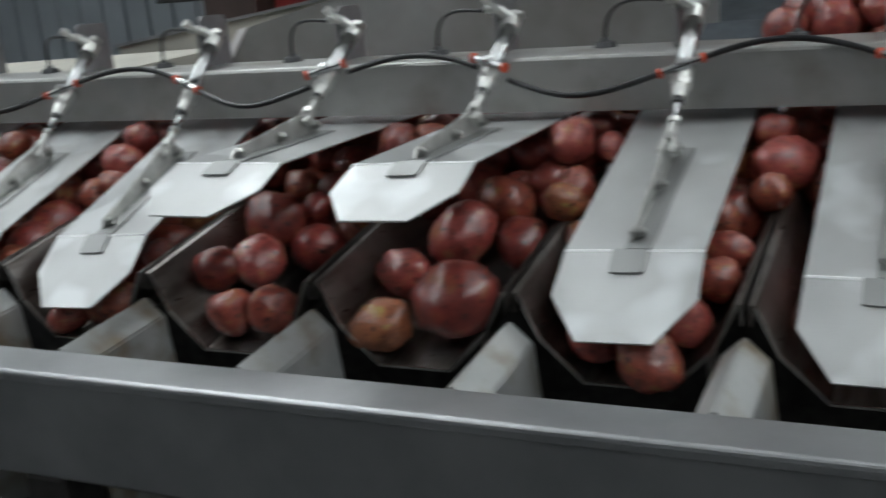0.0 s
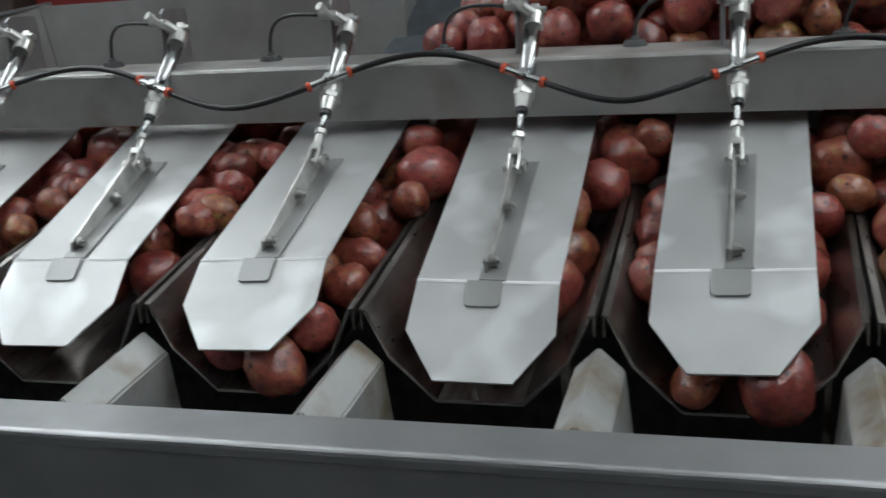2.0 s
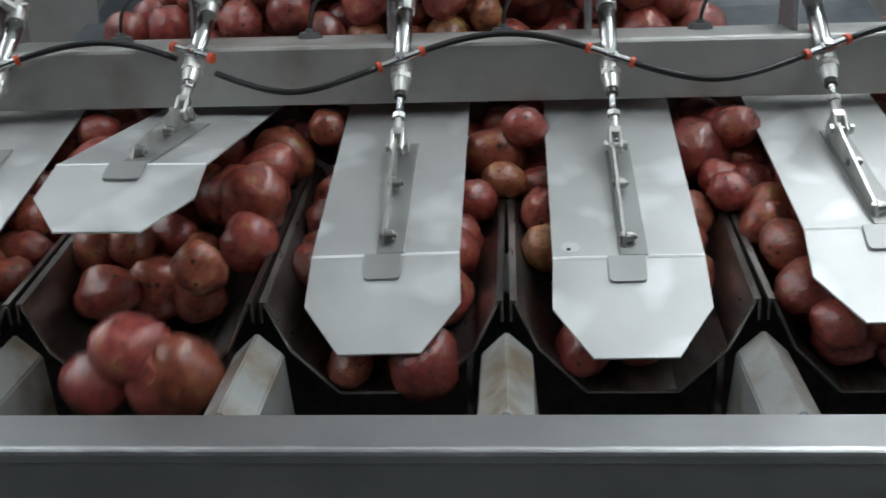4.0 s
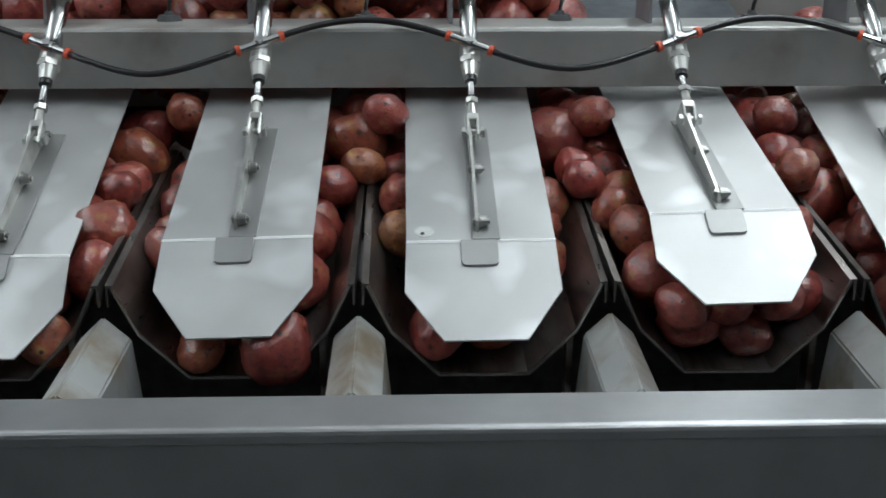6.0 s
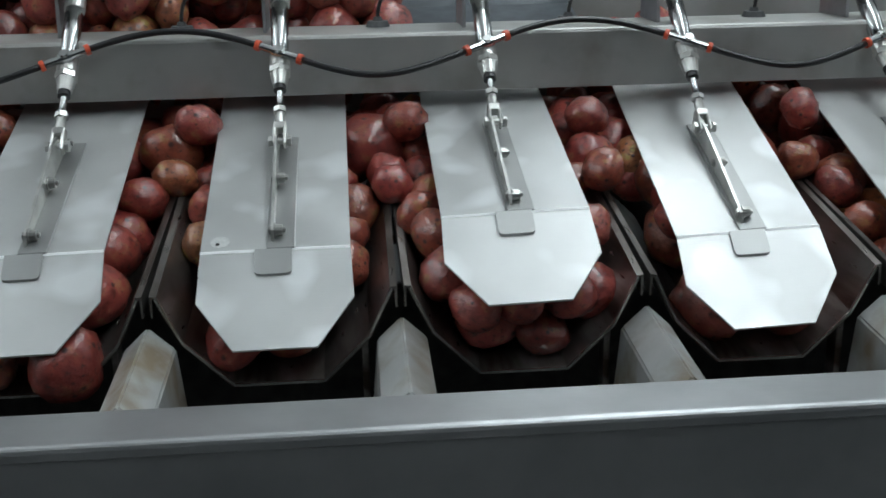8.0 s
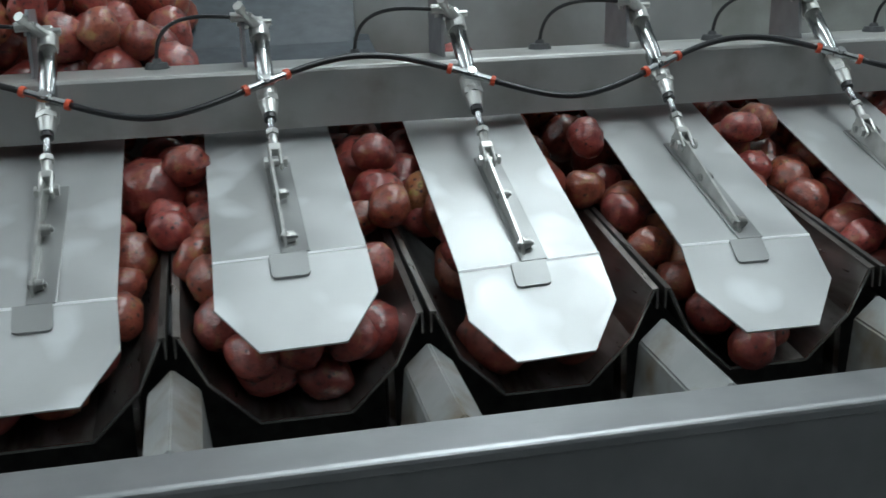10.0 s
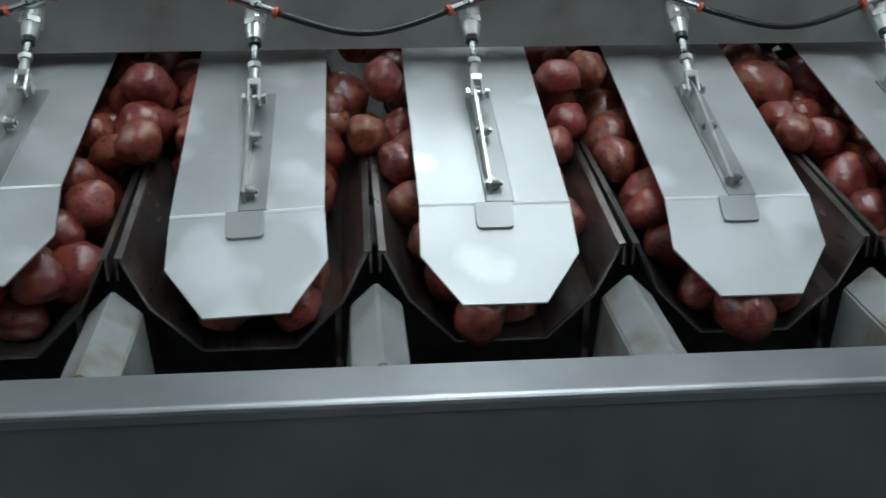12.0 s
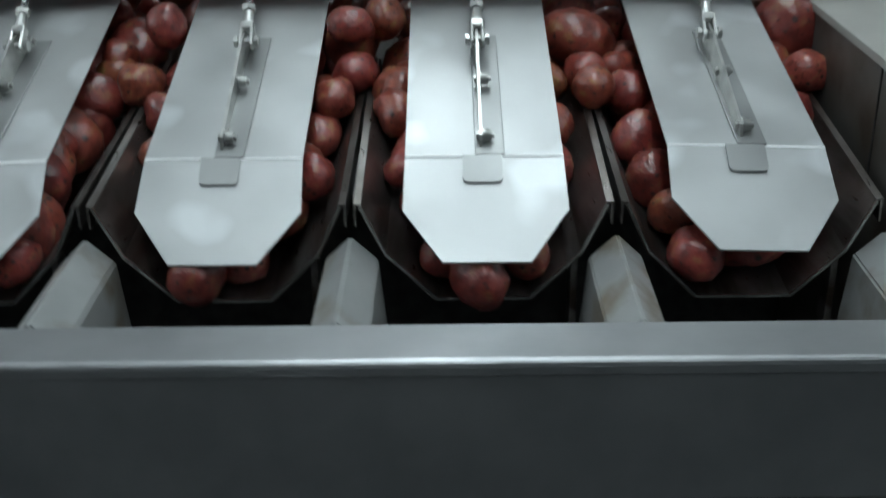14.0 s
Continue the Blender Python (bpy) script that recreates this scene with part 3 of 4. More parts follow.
# ---- hopper behind the beam ----
def hopper():
    e = tagged(empty("feed_hopper", pose(1.6, 0.9, 0)), "grey steel feed hopper with a tall back panel", "hopper")

    def add(name, bm, mat, label=""):
        bm.transform(Matrix.Translation((-1.6, -0.9, 0)))
        return part(name, bm, mat, e, label)

    line = [(0.455, 1.165), (0.62, 1.165), (0.70, 1.175), (0.80, 1.20), (1.30, 1.43)]
    add("belt", extrude_x(bmesh.new(), offset_sheet(line[::-1], 0.008), 1.18, 2.45), BELT, "dark blue-grey rising conveyor belt")

    def plate(pts, depth):
        bm = bmesh.new()
        va = [bm.verts.new(p) for p in pts]
        vb = [bm.verts.new((x, y + depth, z)) for x, y, z in pts]
        n = len(pts)
        for k in range(n):
            bm.faces.new((va[k], va[(k + 1) % n], vb[(k + 1) % n], vb[k]))
        bm.faces.new(va)
        bm.faces.new(vb[::-1])
        return bm

    add("back_panel", plate([(0.49, 0.80, 1.291), (0.53, 0.78, 1.12), (1.20, 0.78, 1.12), (1.20, 0.80, 1.296)], 0.008), HOPPER, "grey back panel")
    add("back_panel", plate([(2.43, 0.86, 1.45), (2.43, 0.80, 1.12), (3.06, 0.78, 1.12), (3.06, 0.84, 1.40)], 0.008), HOPPER, "grey back panel")
    add("front_strip", block(bmesh.new(), 1.2, 2.43, 0.442, 0.45, 1.10, 1.19), HOPPER)
    add("side_wall", plate([(1.19, 0.80, 1.294), (1.19, 0.80, 1.13), (1.18, 1.30, 1.42), (1.18, 1.30, 1.60)], 0.002), HOPPER)
    # wing at the left end: grey gusset, bright folded edge, long cream sheet
    add("gusset", plate([(0.488, 0.798, 1.290), (0.30, 0.76, 1.247), (0.245, 0.74, 1.16), (0.528, 0.778, 1.13)], 0.006), HOPPER)
    add("folded_edge", plate([(0.303, 0.757, 1.249), (0.283, 0.755, 1.245), (0.228, 0.735, 1.16), (0.248, 0.737, 1.16)], 0.004), CEIL, "bright folded edge")
    add("wing_sheet", plate([(0.486, 0.83, 1.294), (0.486, 0.83, 1.12), (-0.085, 0.83, 1.12), (-0.085, 0.83, 1.222)], 0.006), CREAM, "cream painted sheet with a sloping top edge")
    add("wing_lip", plate([(0.486, 0.822, 1.297), (0.486, 0.822, 1.291), (-0.088, 0.822, 1.219), (-0.088, 0.822, 1.225)], 0.02), BRACKET)
    add("top_sheet", plate([(0.24, 0.46, 1.21), (0.26, 0.74, 1.215), (-1.2, 0.74, 1.19), (-1.2, 0.46, 1.185)], 0.004), CREAM)
    # legs under the hopper
    for x in (0.3, 2.9):
        add("leg", block(bmesh.new(), x - 0.03, x + 0.03, 1.10, 1.16, 0, 1.12, 0.004), DARK)
    # side table beyond the right end
    t = tagged(empty("side_table", pose(3.6, 1.3, 0)), "cream topped steel side table with a white guard", "table")
    part("table_top", block(block(bmesh.new(), -0.16, 0.9, -0.72, 0.5, 1.05, 1.09, 0.004), -0.42, -0.162, -0.30, 0.5, 1.05, 1.09, 0.004), CREAM, t)
    part("upstand", block(bmesh.new(), -0.42, 0.9, 0.5, 0.52, 1.05, 1.22, 0.003), HOPPER, t)
    bm = bmesh.new()
    va = [bm.verts.new(p) for p in ((-0.42, 0.15, 1.092), (-0.24, 0.15, 1.092), (-0.30, 0.15, 1.24))]
    vb = [bm.verts.new(v.co + Vector((0, 0.004, 0))) for v in va]
    bm.faces.new(va); bm.faces.new(vb[::-1])
    for k in range(3):
        bm.faces.new((va[k], va[(k + 1) % 3], vb[(k + 1) % 3], vb[k]))
    part("guard", bm, CEIL, t, "white triangular guard sheet")
    for x in (-0.38, 0.86):
        part("leg", block(bmesh.new(), x - 0.03, x + 0.03, -0.1, -0.04, 0, 1.05, 0.004), DARK, t)


def far_things():
    e = tagged(empty("red_machine", pose(-0.1, 3.2, 0)), "dark red painted machine housing far behind", "machine")
    part("housing", block(bmesh.new(), -1.15, 1.6, 0, 0.8, 0.3, 2.0, 0.02), MAROON, e)
    part("plinth", block(bmesh.new(), -1.05, 1.5, 0.05, 0.75, 0, 0.3, 0.01), DARK, e)
    part("door_seam", block(bmesh.new(), 0.2, 0.21, -0.003, 0.0, 0.35, 1.95), DARK, e)
    e = tagged(empty("brown_cabinet", pose(-1.42, 3.1, 0)), "dark brown steel cabinet beside the red machine", "cabinet")
    part("cabinet_body", block(bmesh.new(), -0.14, 0.14, 0, 0.6, 0, 1.9, 0.01), BROWN, e)
    part("motor_shelf", block(bmesh.new(), -0.42, -0.14, 0.02, 0.2, 1.22, 1.24, 0.004), DARK, e)
    e = tagged(empty("black_motor", pose(-1.7, 3.2, 1.24)), "black electric motor on a cabinet shelf", "motor")
    part("motor_body", rod(bmesh.new(), (-0.13, 0, 0.10), (0.10, 0, 0.10), 0.09, sides=20), HOSE, e)
    part("motor_foot", block(bmesh.new(), -0.10, 0.08, -0.05, 0.05, 0, 0.03, 0.003), DARK, e)


# ---- potatoes ----
def potato_mesh(seed, name, mat, level=3):
    rnd = random.Random(seed)
    bm = bmesh.new()
    bmesh.ops.create_icosphere(bm, subdivisions=level, radius=1.0)
    sx, sy, sz = 1.06 + 0.26 * rnd.random(), 0.95 + 0.1 * rnd.random(), 0.90 + 0.12 * rnd.random()
    shift = Vector((rnd.uniform(-50, 50), rnd.uniform(-50, 50), rnd.uniform(-50, 50)))
    eyes = []
    for k in range(10):
        v = Vector((rnd.gauss(0, 1), rnd.gauss(0, 1), rnd.gauss(0, 1))).normalized()
        eyes.append((v, rnd.uniform(0.03, 0.085), rnd.uniform(0.08, 0.13)))
    for v in bm.verts:
        n = v.co.normalized()
        r = 1 + 0.17 * noise.noise(n * 1.0 + shift) + 0.10 * noise.noise(n * 2.0 + shift) + 0.016 * noise.noise(n * 6 + shift)
        for d, deep, wide in eyes:
            a = (n - d).length
            if a < 3 * wide:
                r -= deep * math.exp(-(a / wide) ** 2) - 0.25 * deep * math.exp(-((a - 1.6 * wide) / wide) ** 2)
        v.co = Vector((n.x * r * sx, n.y * r * sy, n.z * r * sz))
    # no lump stands out by more than a quarter
    most = max(v.co.length for v in bm.verts)
    if most > 1.25:
        for v in bm.verts:
            v.co *= 1.25 / most
    return mesh_of(name, bm, mat, True)


def floor_at(y):
    return 0.902 + TS * y


def flap_at(y, angle):
    """Height of the closed flap over y."""
    a = radians(angle)
    crease = HINGE_Y - FL1 * math.cos(a)
    if y > crease:
        return min(HINGE_Z - (HINGE_Y - y) * math.tan(a), max(1.142, floor_at(y) + 0.12))
    return HINGE_Z - FL1 * math.sin(a) - (crease - y) * math.tan(a + radians(BEND))


# lane: (across, along, height over the trough floor, radius) of potatoes that lie in plain view
PLACED = {
    3: ((-0.054, 0.204, 0.085, 0.044), (-0.038, 0.129, 0.060, 0.036), (-0.087, 0.097, 0.060, 0.031), (0.014, 0.196, 0.050, 0.041), (-0.024, 0.036, 0.035, 0.031), (0.034, 0.046, 0.035, 0.034)),
    4: ((0.029, 0.062, 0.055, 0.048), (-0.051, 0.026, 0.036, 0.036), (-0.064, 0.120, 0.055, 0.036), (-0.004, 0.174, 0.085, 0.045), (0.072, 0.195, 0.066, 0.036), (0.030, 0.241, 0.095, 0.040), (0.084, 0.297, 0.105, 0.035), (-0.024, 0.286, 0.105, 0.036), (0.100, 0.353, 0.115, 0.031), (0.027, 0.361, 0.120, 0.033)),
    5: ((0.023, 0.004, 0.034, 0.038), (0.052, 0.183, 0.060, 0.034)),
    6: ((0.014, 0.014, 0.037, 0.039), (0.038, 0.107, 0.044, 0.042), (-0.049, 0.093, 0.040, 0.037), (-0.036, 0.153, 0.050, 0.033), (0.008, 0.192, 0.080, 0.037), (0.057, 0.161, 0.060, 0.036), (0.057, 0.344, 0.120, 0.041), (0.092, 0.257, 0.105, 0.033), (0.086, 0.397, 0.130, 0.034), (0.055, 0.185, 0.110, 0.028), (-0.015, 0.252, 0.058, 0.036), (-0.060, 0.222, 0.066, 0.034), (0.034, 0.246, 0.052, 0.033)),
    7: ((0.043, -0.002, 0.033, 0.035),),
    8: ((-0.043, 0.030, 0.036, 0.032),),
    9: ((0.080, 0.058, 0.055, 0.031), (-0.030, 0.048, 0.034, 0.031)),
    10: ((-0.058, 0.116, 0.052, 0.037), (0.035, 0.160, 0.060, 0.036), (0.030, 0.052, 0.045, 0.042), (-0.040, -0.018, 0.035, 0.037), (0.049, -0.014, 0.040, 0.040), (-0.080, 0.258, 0.115, 0.037), (-0.085, 0.189, 0.090, 0.029)),
    11: ((-0.022, -0.006, 0.030, 0.028),),
    12: ((-0.004, -0.006, 0.027, 0.029),),
    13: ((-0.046, 0.010, 0.040, 0.029), (-0.073, 0.116, 0.065, 0.029)),
}
# seconds and metres by which the heap of a lane has slid down
SLIDES = {
    3: [(0, 0), (0.25, 0.018), (14, 0.018)],
    4: [(0, 0), (0.1, 0.008), (0.65, 0.066), (14, 0.066)],
    6: [(0, -0.055), (2.83, -0.055), (2.9, -0.025), (3.0, 0.0), (3.6, 0.088), (4.18, 0.155), (14, 0.155)],
    10: [(0, 0), (6.45, 0), (7.2, 0.08), (7.9, 0.21), (10.1, 0.21), (10.3, 0.26), (10.5, 0.2875), (10.8, 0.325), (14, 0.325)],
}
PLACED_AT = {3: 0.0, 4: 0.0, 6: 3.0, 10: 10.5}
# seen when lane 10 opens for the first time, at 7 s
PLACED_EARLY = ((-0.062, 0.247, 0.110, 0.040), (-0.090, 0.174, 0.085, 0.040), (0.011, 0.110, 0.070, 0.043), (-0.039, 0.003, 0.045, 0.043), (-0.062, 0.125, 0.050, 0.032), (0.057, 0.191, 0.085, 0.042), (-0.036, 0.191, 0.100, 0.031), (0.034, 0.038, 0.060, 0.031))


def slid(i, t):
    rows = SLIDES[i]
    return float(np.interp(t, [r[0] for r in rows], [r[1] for r in rows]))


def pack():
    """Fill the lanes: each potato settles on the trough and on those below it."""
    rnd = np.random.RandomState(7)
    all_p = []
    for i in LANES:
        mine = []
        moving = i in SLIDES
        back = slid(i, PLACED_AT[i]) if moving else 0.0
        for x, y, h, r in PLACED.get(i, ()):
            mine.append((PITCH * i + x, y + back, floor_at(y) + h + back * TS, r))
        if i == 10:
            for x, y, h, r in PLACED_EARLY:
                mine.append((PITCH * i + x, y + slid(10, 7.0), floor_at(y) + h + slid(10, 7.0) * TS, r))
        angle = REST_LANE[i]
        far = 0.95 if i == 10 else 0.62 if moving else 0.5
        front = {3: 0.20, 4: 0.24, 6: 0.22, 10: 0.13}.get(i, 0.012)
        # the bed first, then the gaps between the flaps, where the heap rises to the flaps
        for gap, tries in ((False, 80), (True, 70)):
            misses = 0
            while misses < tries and len(mine) < 230:
                small = misses > (25 if not gap else 30)
                r = 0.025 if small else float(rnd.choice([0.026, 0.029, 0.032, 0.035, 0.038, 0.041]))
                best = None
                others = np.array([p for p in all_p if abs(p[0] - PITCH * i) < 0.24] + mine) if (all_p or mine) else np.zeros((0, 4))
                for _ in range(50):
                    y = rnd.uniform(0.20 + (front if moving else 0.0), min(far, 0.46) + (slid(i, 14) if moving else 0.0)) if gap else rnd.uniform(front, far)
                    lim = 0.108 - 0.45 * r if y < 0.22 else 0.125
                    x = rnd.choice([-1, 1]) * rnd.uniform(0.09, 0.125) if gap else rnd.uniform(-lim, lim)
                    f = floor_at(y)
                    z = max(f + r, f + (r + 0.738 * (abs(x) - 0.044)) / 0.675)
                    if y < 0.36 and abs(x) > 0.095 and y > 0.2:
                        z = max(f + r, f + 0.098 + 0.75 * r)
                    elif y < 0.34 and abs(x) > 0.08:
                        z = max(z, f + 0.053 + (r + 0.921 * (abs(x) - 0.0925)) / 0.388 * 0.8)
                    if len(others):
                        d2 = (others[:, 0] - PITCH * i - x) ** 2 + (others[:, 1] - y) ** 2
                        rr = (0.85 * (others[:, 3] + r)) ** 2
                        near = d2 < rr
                        if near.any():
                            z = max(z, float((others[near, 2] + np.sqrt(rr[near] - d2[near])).max()))
                    crease = HINGE_Y - FL1 * 0.95
                    steep = 1.36 if y < crease + 0.03 else 1.1
                    top = min(flap_at(max(y + k, -0.025), angle) for k in (-0.02, 0, 0.02)) - 0.007
                    if i == 10 and y > 0.5:
                        top = f + 0.18
                    room = 1.1 * steep * r if abs(x) < 0.1 else r * (1.05 - 0.35 * (abs(x) - 0.1) / 0.025)
                    if y > 0.29 and abs(x) >= 0.1:
                        top, room = 1.140, 1.0 * r
                    if z + room > top:
                        continue
                    score = z - TS * y + rnd.uniform(0, 0.004)
                    if best is None or score < best[0]:
                        best = (score, x, y, z)
                if best is None:
                    misses += 1
                    continue
                mine.append((PITCH * i + best[1], best[2], best[3], r))
        for p in mine:
            all_p.append(p)
        yield i, mine


def potatoes():
    kinds = [potato_mesh(100 + k, "potato", SKIN) for k in range(14)]
    hidden, movers = [], []
    rnd = random.Random(5)
    for i, mine in pack():
        for x, y, z, r in mine:
            top = flap_at(max(y, -0.02), REST_LANE[i])
            near_edge = abs(x - PITCH * i) > 0.05
            shown = y < 0.42 and (z + r > top - (0.05 if near_edge else 0.02) or y < 0.06)
            if i in SLIDES:
                shown = y < 0.16 + slid(i, 14) or (z + r > top - 0.06 and y < 0.40 + slid(i, 14))
            turn = Euler((rnd.uniform(0, 6.28), rnd.uniform(-0.5, 0.5), rnd.uniform(0, 6.28)))
            if not shown or i < 2:
                hidden.append((x, y, z, r, turn))
                continue
            ob = new("potato", kinds[rnd.randrange(14)])
            m = Matrix.LocRotScale((x, y, z), turn, (r, r, r))
            ob.matrix_basis = m
            tagged(ob, "wet red-skinned potato lying in a steel trough", "potato", "potatoes in the lanes")
            if i in SLIDES:
                movers.append((i, ob, (x, y, z), turn, r))
    # the feed lies level behind the beam
    for a in range(62):
        for b in range(4):
            p = (-0.40 + 0.0615 * a + rnd.uniform(-0.012, 0.012), 0.475 + 0.062 * b + rnd.uniform(-0.012, 0.012), 1.135 + rnd.uniform(-0.012, 0.016))
            hidden.append((*p, rnd.uniform(0.032, 0.040), Euler((rnd.uniform(0, 6.28), rnd.uniform(-0.5, 0.5), rnd.uniform(0, 6.28)))))
    heap("potato_pile", hidden, "red potatoes under the gate flaps", 60)
    return movers


def heap(name, items, label, seed):
    """Many potatoes joined into one mesh."""
    mats = potato_skin_islands()
    shapes = []
    for k in range(8):
        me = potato_mesh(seed + k, "shape", SKIN, 3)
        co = np.empty(len(me.vertices) * 3)
        me.vertices.foreach_get("co", co)
        shapes.append((co.reshape(-1, 3), np.array([p.vertices[:] for p in me.polygons])))
        bpy.data.meshes.remove(me)
    verts, faces, base = [], [], 0
    for n, (x, y, z, r, turn) in enumerate(items):
        co, fa = shapes[n % 8]
        rot = np.array(turn.to_matrix())
        verts.append(co @ rot.T * r + np.array((x, y, z)))
        faces.append(fa + base)
        base += len(co)
    me = bpy.data.meshes.new(name)
    me.from_pydata(np.concatenate(verts).tolist(), [], np.concatenate(faces).tolist())
    me.polygons.foreach_set("use_smooth", [True] * len(me.polygons))
    me.materials.append(mats)
    return tagged(new(name, me), label, "potatoes", kind="stuff")


def potato_skin_islands():
    m = SKIN.copy()
    m.name = "wet_red_potato_skin_heap"
    nodes, links = m.node_tree.nodes, m.node_tree.links
    info = next(n for n in nodes if n.type == "OBJECT_INFO")
    to = [l.to_socket for l in links if l.from_node == info]
    geo = nodes.new("ShaderNodeNewGeometry")
    for s in to:
        links.new(geo.outputs["Random Per Island"], s)
    nodes.remove(info)
    # the joined heap is in metres, single potatoes in radii
    for n in nodes:
        if n.type == "MAPPING":
            n.inputs["Scale"].default_value = (32, 32, 32)
        elif n.type == "TEX_VORONOI":
            n.inputs["Scale"].default_value = 54
    return m


def mound():
    """The heap waiting on the belt behind the beam."""
    rnd = np.random.RandomState(3)
    items = []

    def limit(x, y):
        side = min(1.0, max(0.0, (x - 1.31) / 0.2), max(0.0, (2.18 - x) / 0.18))
        return belt_at(y) + 0.02 + side * (0.06 + 0.16 * min(1.0, max(0.0, (y - 0.45) / 0.25)))

    def belt_at(y):
        return float(np.interp(y, (0.455, 0.62, 0.70, 0.80, 1.30), (1.165, 1.165, 1.175, 1.20, 1.43)))

    fails = 0
    while fails < 60 and len(items) < 330:
        r = float(rnd.choice([0.024, 0.027, 0.030, 0.033, 0.036]))
        best = None
        others = np.array([it[:4] for it in items]) if items else np.zeros((0, 4))
        for _ in range(30):
            x, y = rnd.uniform(1.33, 2.14), rnd.uniform(0.49, 1.02)
            z = belt_at(y) + r
            if len(others):
                d2 = (others[:, 0] - x) ** 2 + (others[:, 1] - y) ** 2
                rr = (0.93 * (others[:, 3] + r)) ** 2
                near = d2 < rr
                if near.any():
                    z = max(z, float((others[near, 2] + np.sqrt(rr[near] - d2[near])).max()))
            if z > limit(x, y) + 0.02:
                continue
            if best is None or z < best[2]:
                best = (x, y, z)
        if best is None:
            fails += 1
            continue
        items.append((*best, r, Euler(rnd.uniform(0, 6, 3))))
    heap("potato_heap", items, "heap of wet red potatoes on the feed belt", 80)


def build_lanes():
    first_t, first_f = trough(), flap()
    cyl = (air_cylinder(False), air_cylinder(True))
    brk = mount_bracket()
    for i in LANES:
        if i:
            copy_thing(first_t, pose(PITCH * i, 0, 0))
            copy_thing(brk, pose(PITCH * i, 0, 0))
        a = REST_LANE[i]
        turn, length = cylinder_turn(a)
        place_f = flap_pose(i, a)
        place_c = Matrix.Translation(PIVOT + Vector((PITCH * i, 0, 0))) @ pose(0, 0, 0, turn, 0, 0)
        FLAPS[i] = first_f if i == 0 else copy_thing(first_f, place_f)
        CYLS[i] = cyl[i] if i < 2 else copy_thing(cyl[i % 2], place_c)
        FLAPS[i].matrix_basis, CYLS[i].matrix_basis = place_f, place_c
        piston(i).matrix_basis = pose(0, 0, -length)


def piston(i):
    return next(c for c in CYLS[i].children if c.name.startswith("piston_rod"))


FLAPS, CYLS = {}, {}
hall()
far_things()
ceiling_lamps()
frame_of_machine()
end_block()
beam_end()
deck()
hopper()
build_lanes()
hoses()
spot = rod(bmesh.new(), (-0.058, -0.298, 0.0), (-0.058, -0.298, 0.0005), 0.010, sides=20)
part("dried_splash", spot, SPLASH, FLAPS[8], "pale dried splash mark")
spot = rod(bmesh.new(), (-0.060, -0.302, 0.0006), (-0.060, -0.302, 0.0012), 0.0022, sides=10)
part("dark_speck", spot, DARK, FLAPS[8], "dark speck of dirt")
mound()
MOVERS = potatoes()


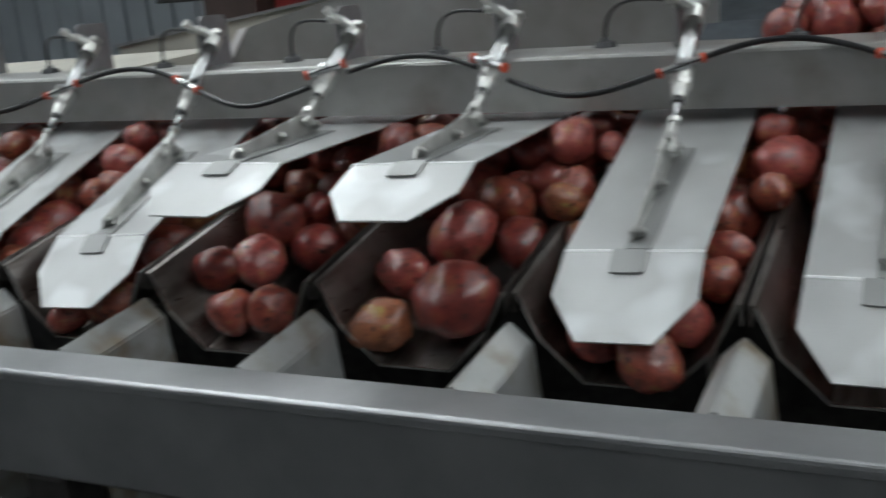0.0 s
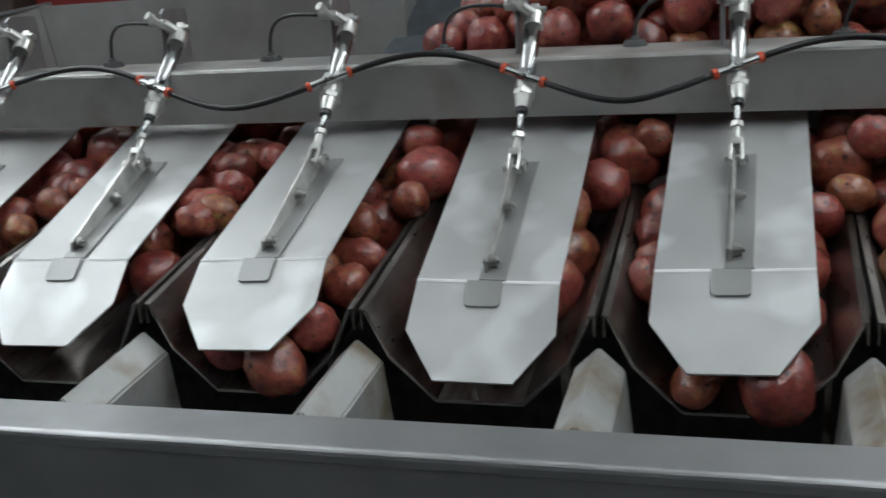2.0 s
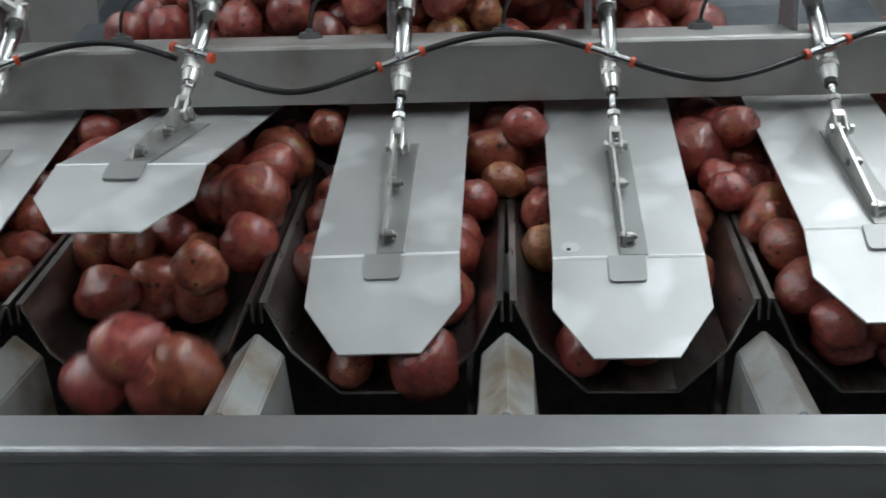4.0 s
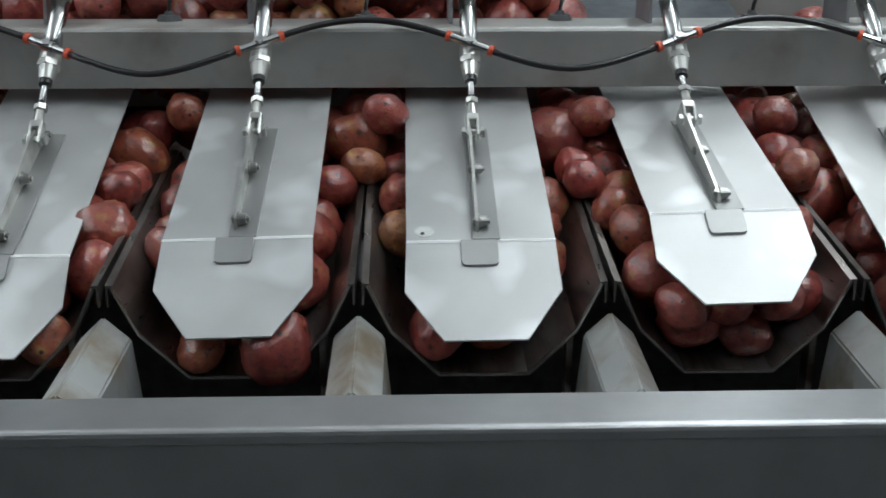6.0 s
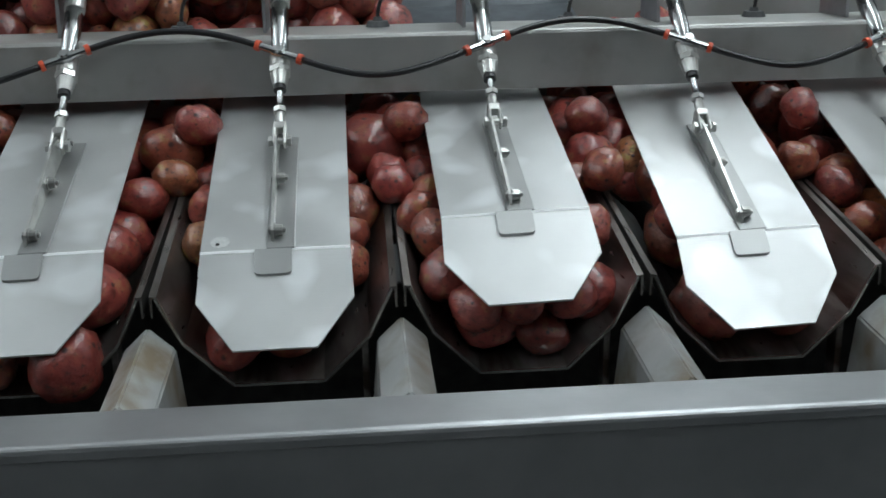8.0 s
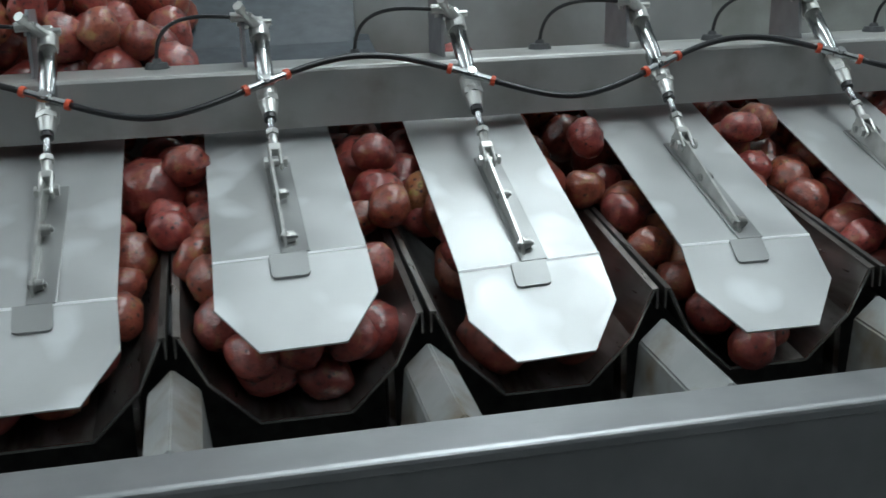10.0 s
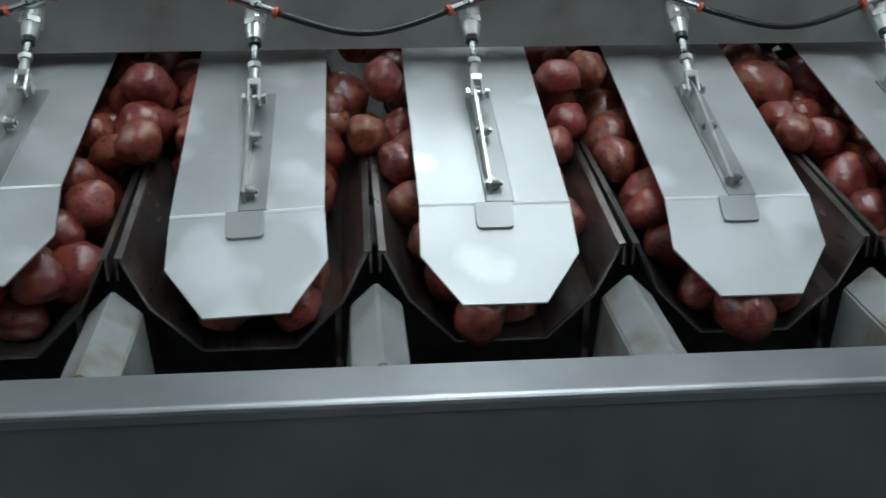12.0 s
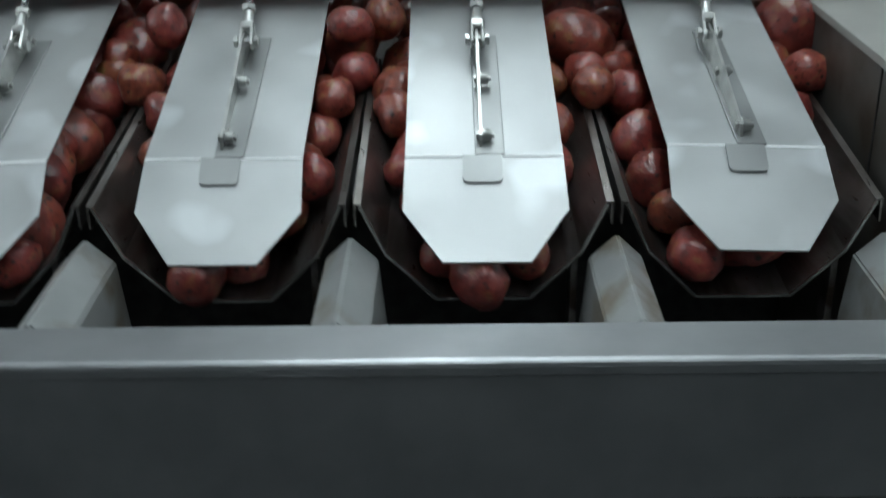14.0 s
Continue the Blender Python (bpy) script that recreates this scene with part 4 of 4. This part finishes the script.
def motions():
    for i, rows in OPENINGS.items():
        f_rows, c_rows, p_rows = [], [], []
        for t, o in rows:
            a = REST_LANE[i] + (OPEN - REST_LANE[i]) * o
            turn, length = cylinder_turn(a)
            f_rows.append((t, flap_pose(i, a)))
            c_rows.append((t, Matrix.Translation(PIVOT + Vector((PITCH * i, 0, 0))) @ pose(0, 0, 0, turn, 0, 0)))
            p_rows.append((t, pose(0, 0, -length)))
        walk(FLAPS[i], f_rows)
        walk(CYLS[i], c_rows)
        walk(piston(i), p_rows)
    for i, ob, (x, y, z), turn, r in MOVERS:
        times = sorted({0.0, 14.0, *(round(k[0], 1) for k in SLIDES[i])})
        lo, hi = SLIDES[i][0 if i < 6 else 1][0], SLIDES[i][-2][0]
        times = sorted({*times, *(round(lo + 0.1 * k, 2) for k in range(int((hi - lo) * 10) + 8))})
        rows, fall = [], None
        spin = random.Random(int(x * 9000 + y * 7000)).uniform(0.5, 1.0)
        h0 = z - floor_at(y)
        zero, end = slid(i, 0), slid(i, 14)
        # those that would stop right under the flap's tip roll off with the rest
        stretch = 1.0
        for level in ((0.21, 0.325) if i == 10 else (end,)):
            if -0.03 < y - level < (0.042 if i in (6, 10) and r > 0.028 else 0.012) and stretch == 1.0:
                stretch = (y + 0.035) / (level * 0.88)
        limit = -0.024 if y > 0.0 else y - 0.01

        def down(t):
            s = slid(i, t)
            return s * stretch if s > 0 else s

        for t in times:
            yy = y - down(t)
            if yy < limit and fall is None:
                fall = t
                for k in range(21):
                    u = (rows[-1][0] if rows else t) + 0.1 * k / 20
                    if y - down(u) < limit:
                        fall = u
                        break
            gate = np.interp(t, [o[0] for o in OPENINGS[i]], [o[1] for o in OPENINGS[i]])
            h = h0
            if gate < 0.5:
                fat = 1.0 if abs(x - PITCH * i) > 0.115 and (i != 10 or yy > 0.33) else 1.8 if yy < 0.1 else 1.5 if i == 10 else 1.4
                room = flap_at(max(yy, -0.02), REST_LANE[i]) - floor_at(yy) - fat * r
                h = max(0.7 * r, min(h0, room))
            # the heap narrows into its own trough as it slides in under the beam
            half = max(0.02, 0.108 - 0.45 * r - (0.05 * (1 - gate) * float(np.interp(yy, [0.2, 0.34], [1.0, 0.0])) if i == 10 else 0.0))
            inner = PITCH * i + max(-half, min(half, x - PITCH * i))
            xx = x + (inner - x) * float(np.interp(yy, [0.31, 0.42], [1.0, 0.0]) * np.interp(down(t), [0.0, 0.1], [0.0, 1.0]))
            pos, roll_on = Vector((xx, yy, floor_at(yy) + h)), -down(t) / r * 0.35 * spin
            if fall is not None:
                dt = t - fall
                pos = Vector((xx, max(-0.09, limit - 0.3 * dt), max(0.40, floor_at(limit) + h0 - 0.1 * dt - 4.9 * dt * dt)))
                roll_on = -down(fall) / r * 0.35 * spin - min(dt, 0.3) * 4.0
            m = Matrix.Translation(pos) @ Matrix.Rotation(roll_on, 4, "X") @ turn.to_matrix().to_4x4()
            rows.append((t, m))
        walk(ob, rows)


motions()
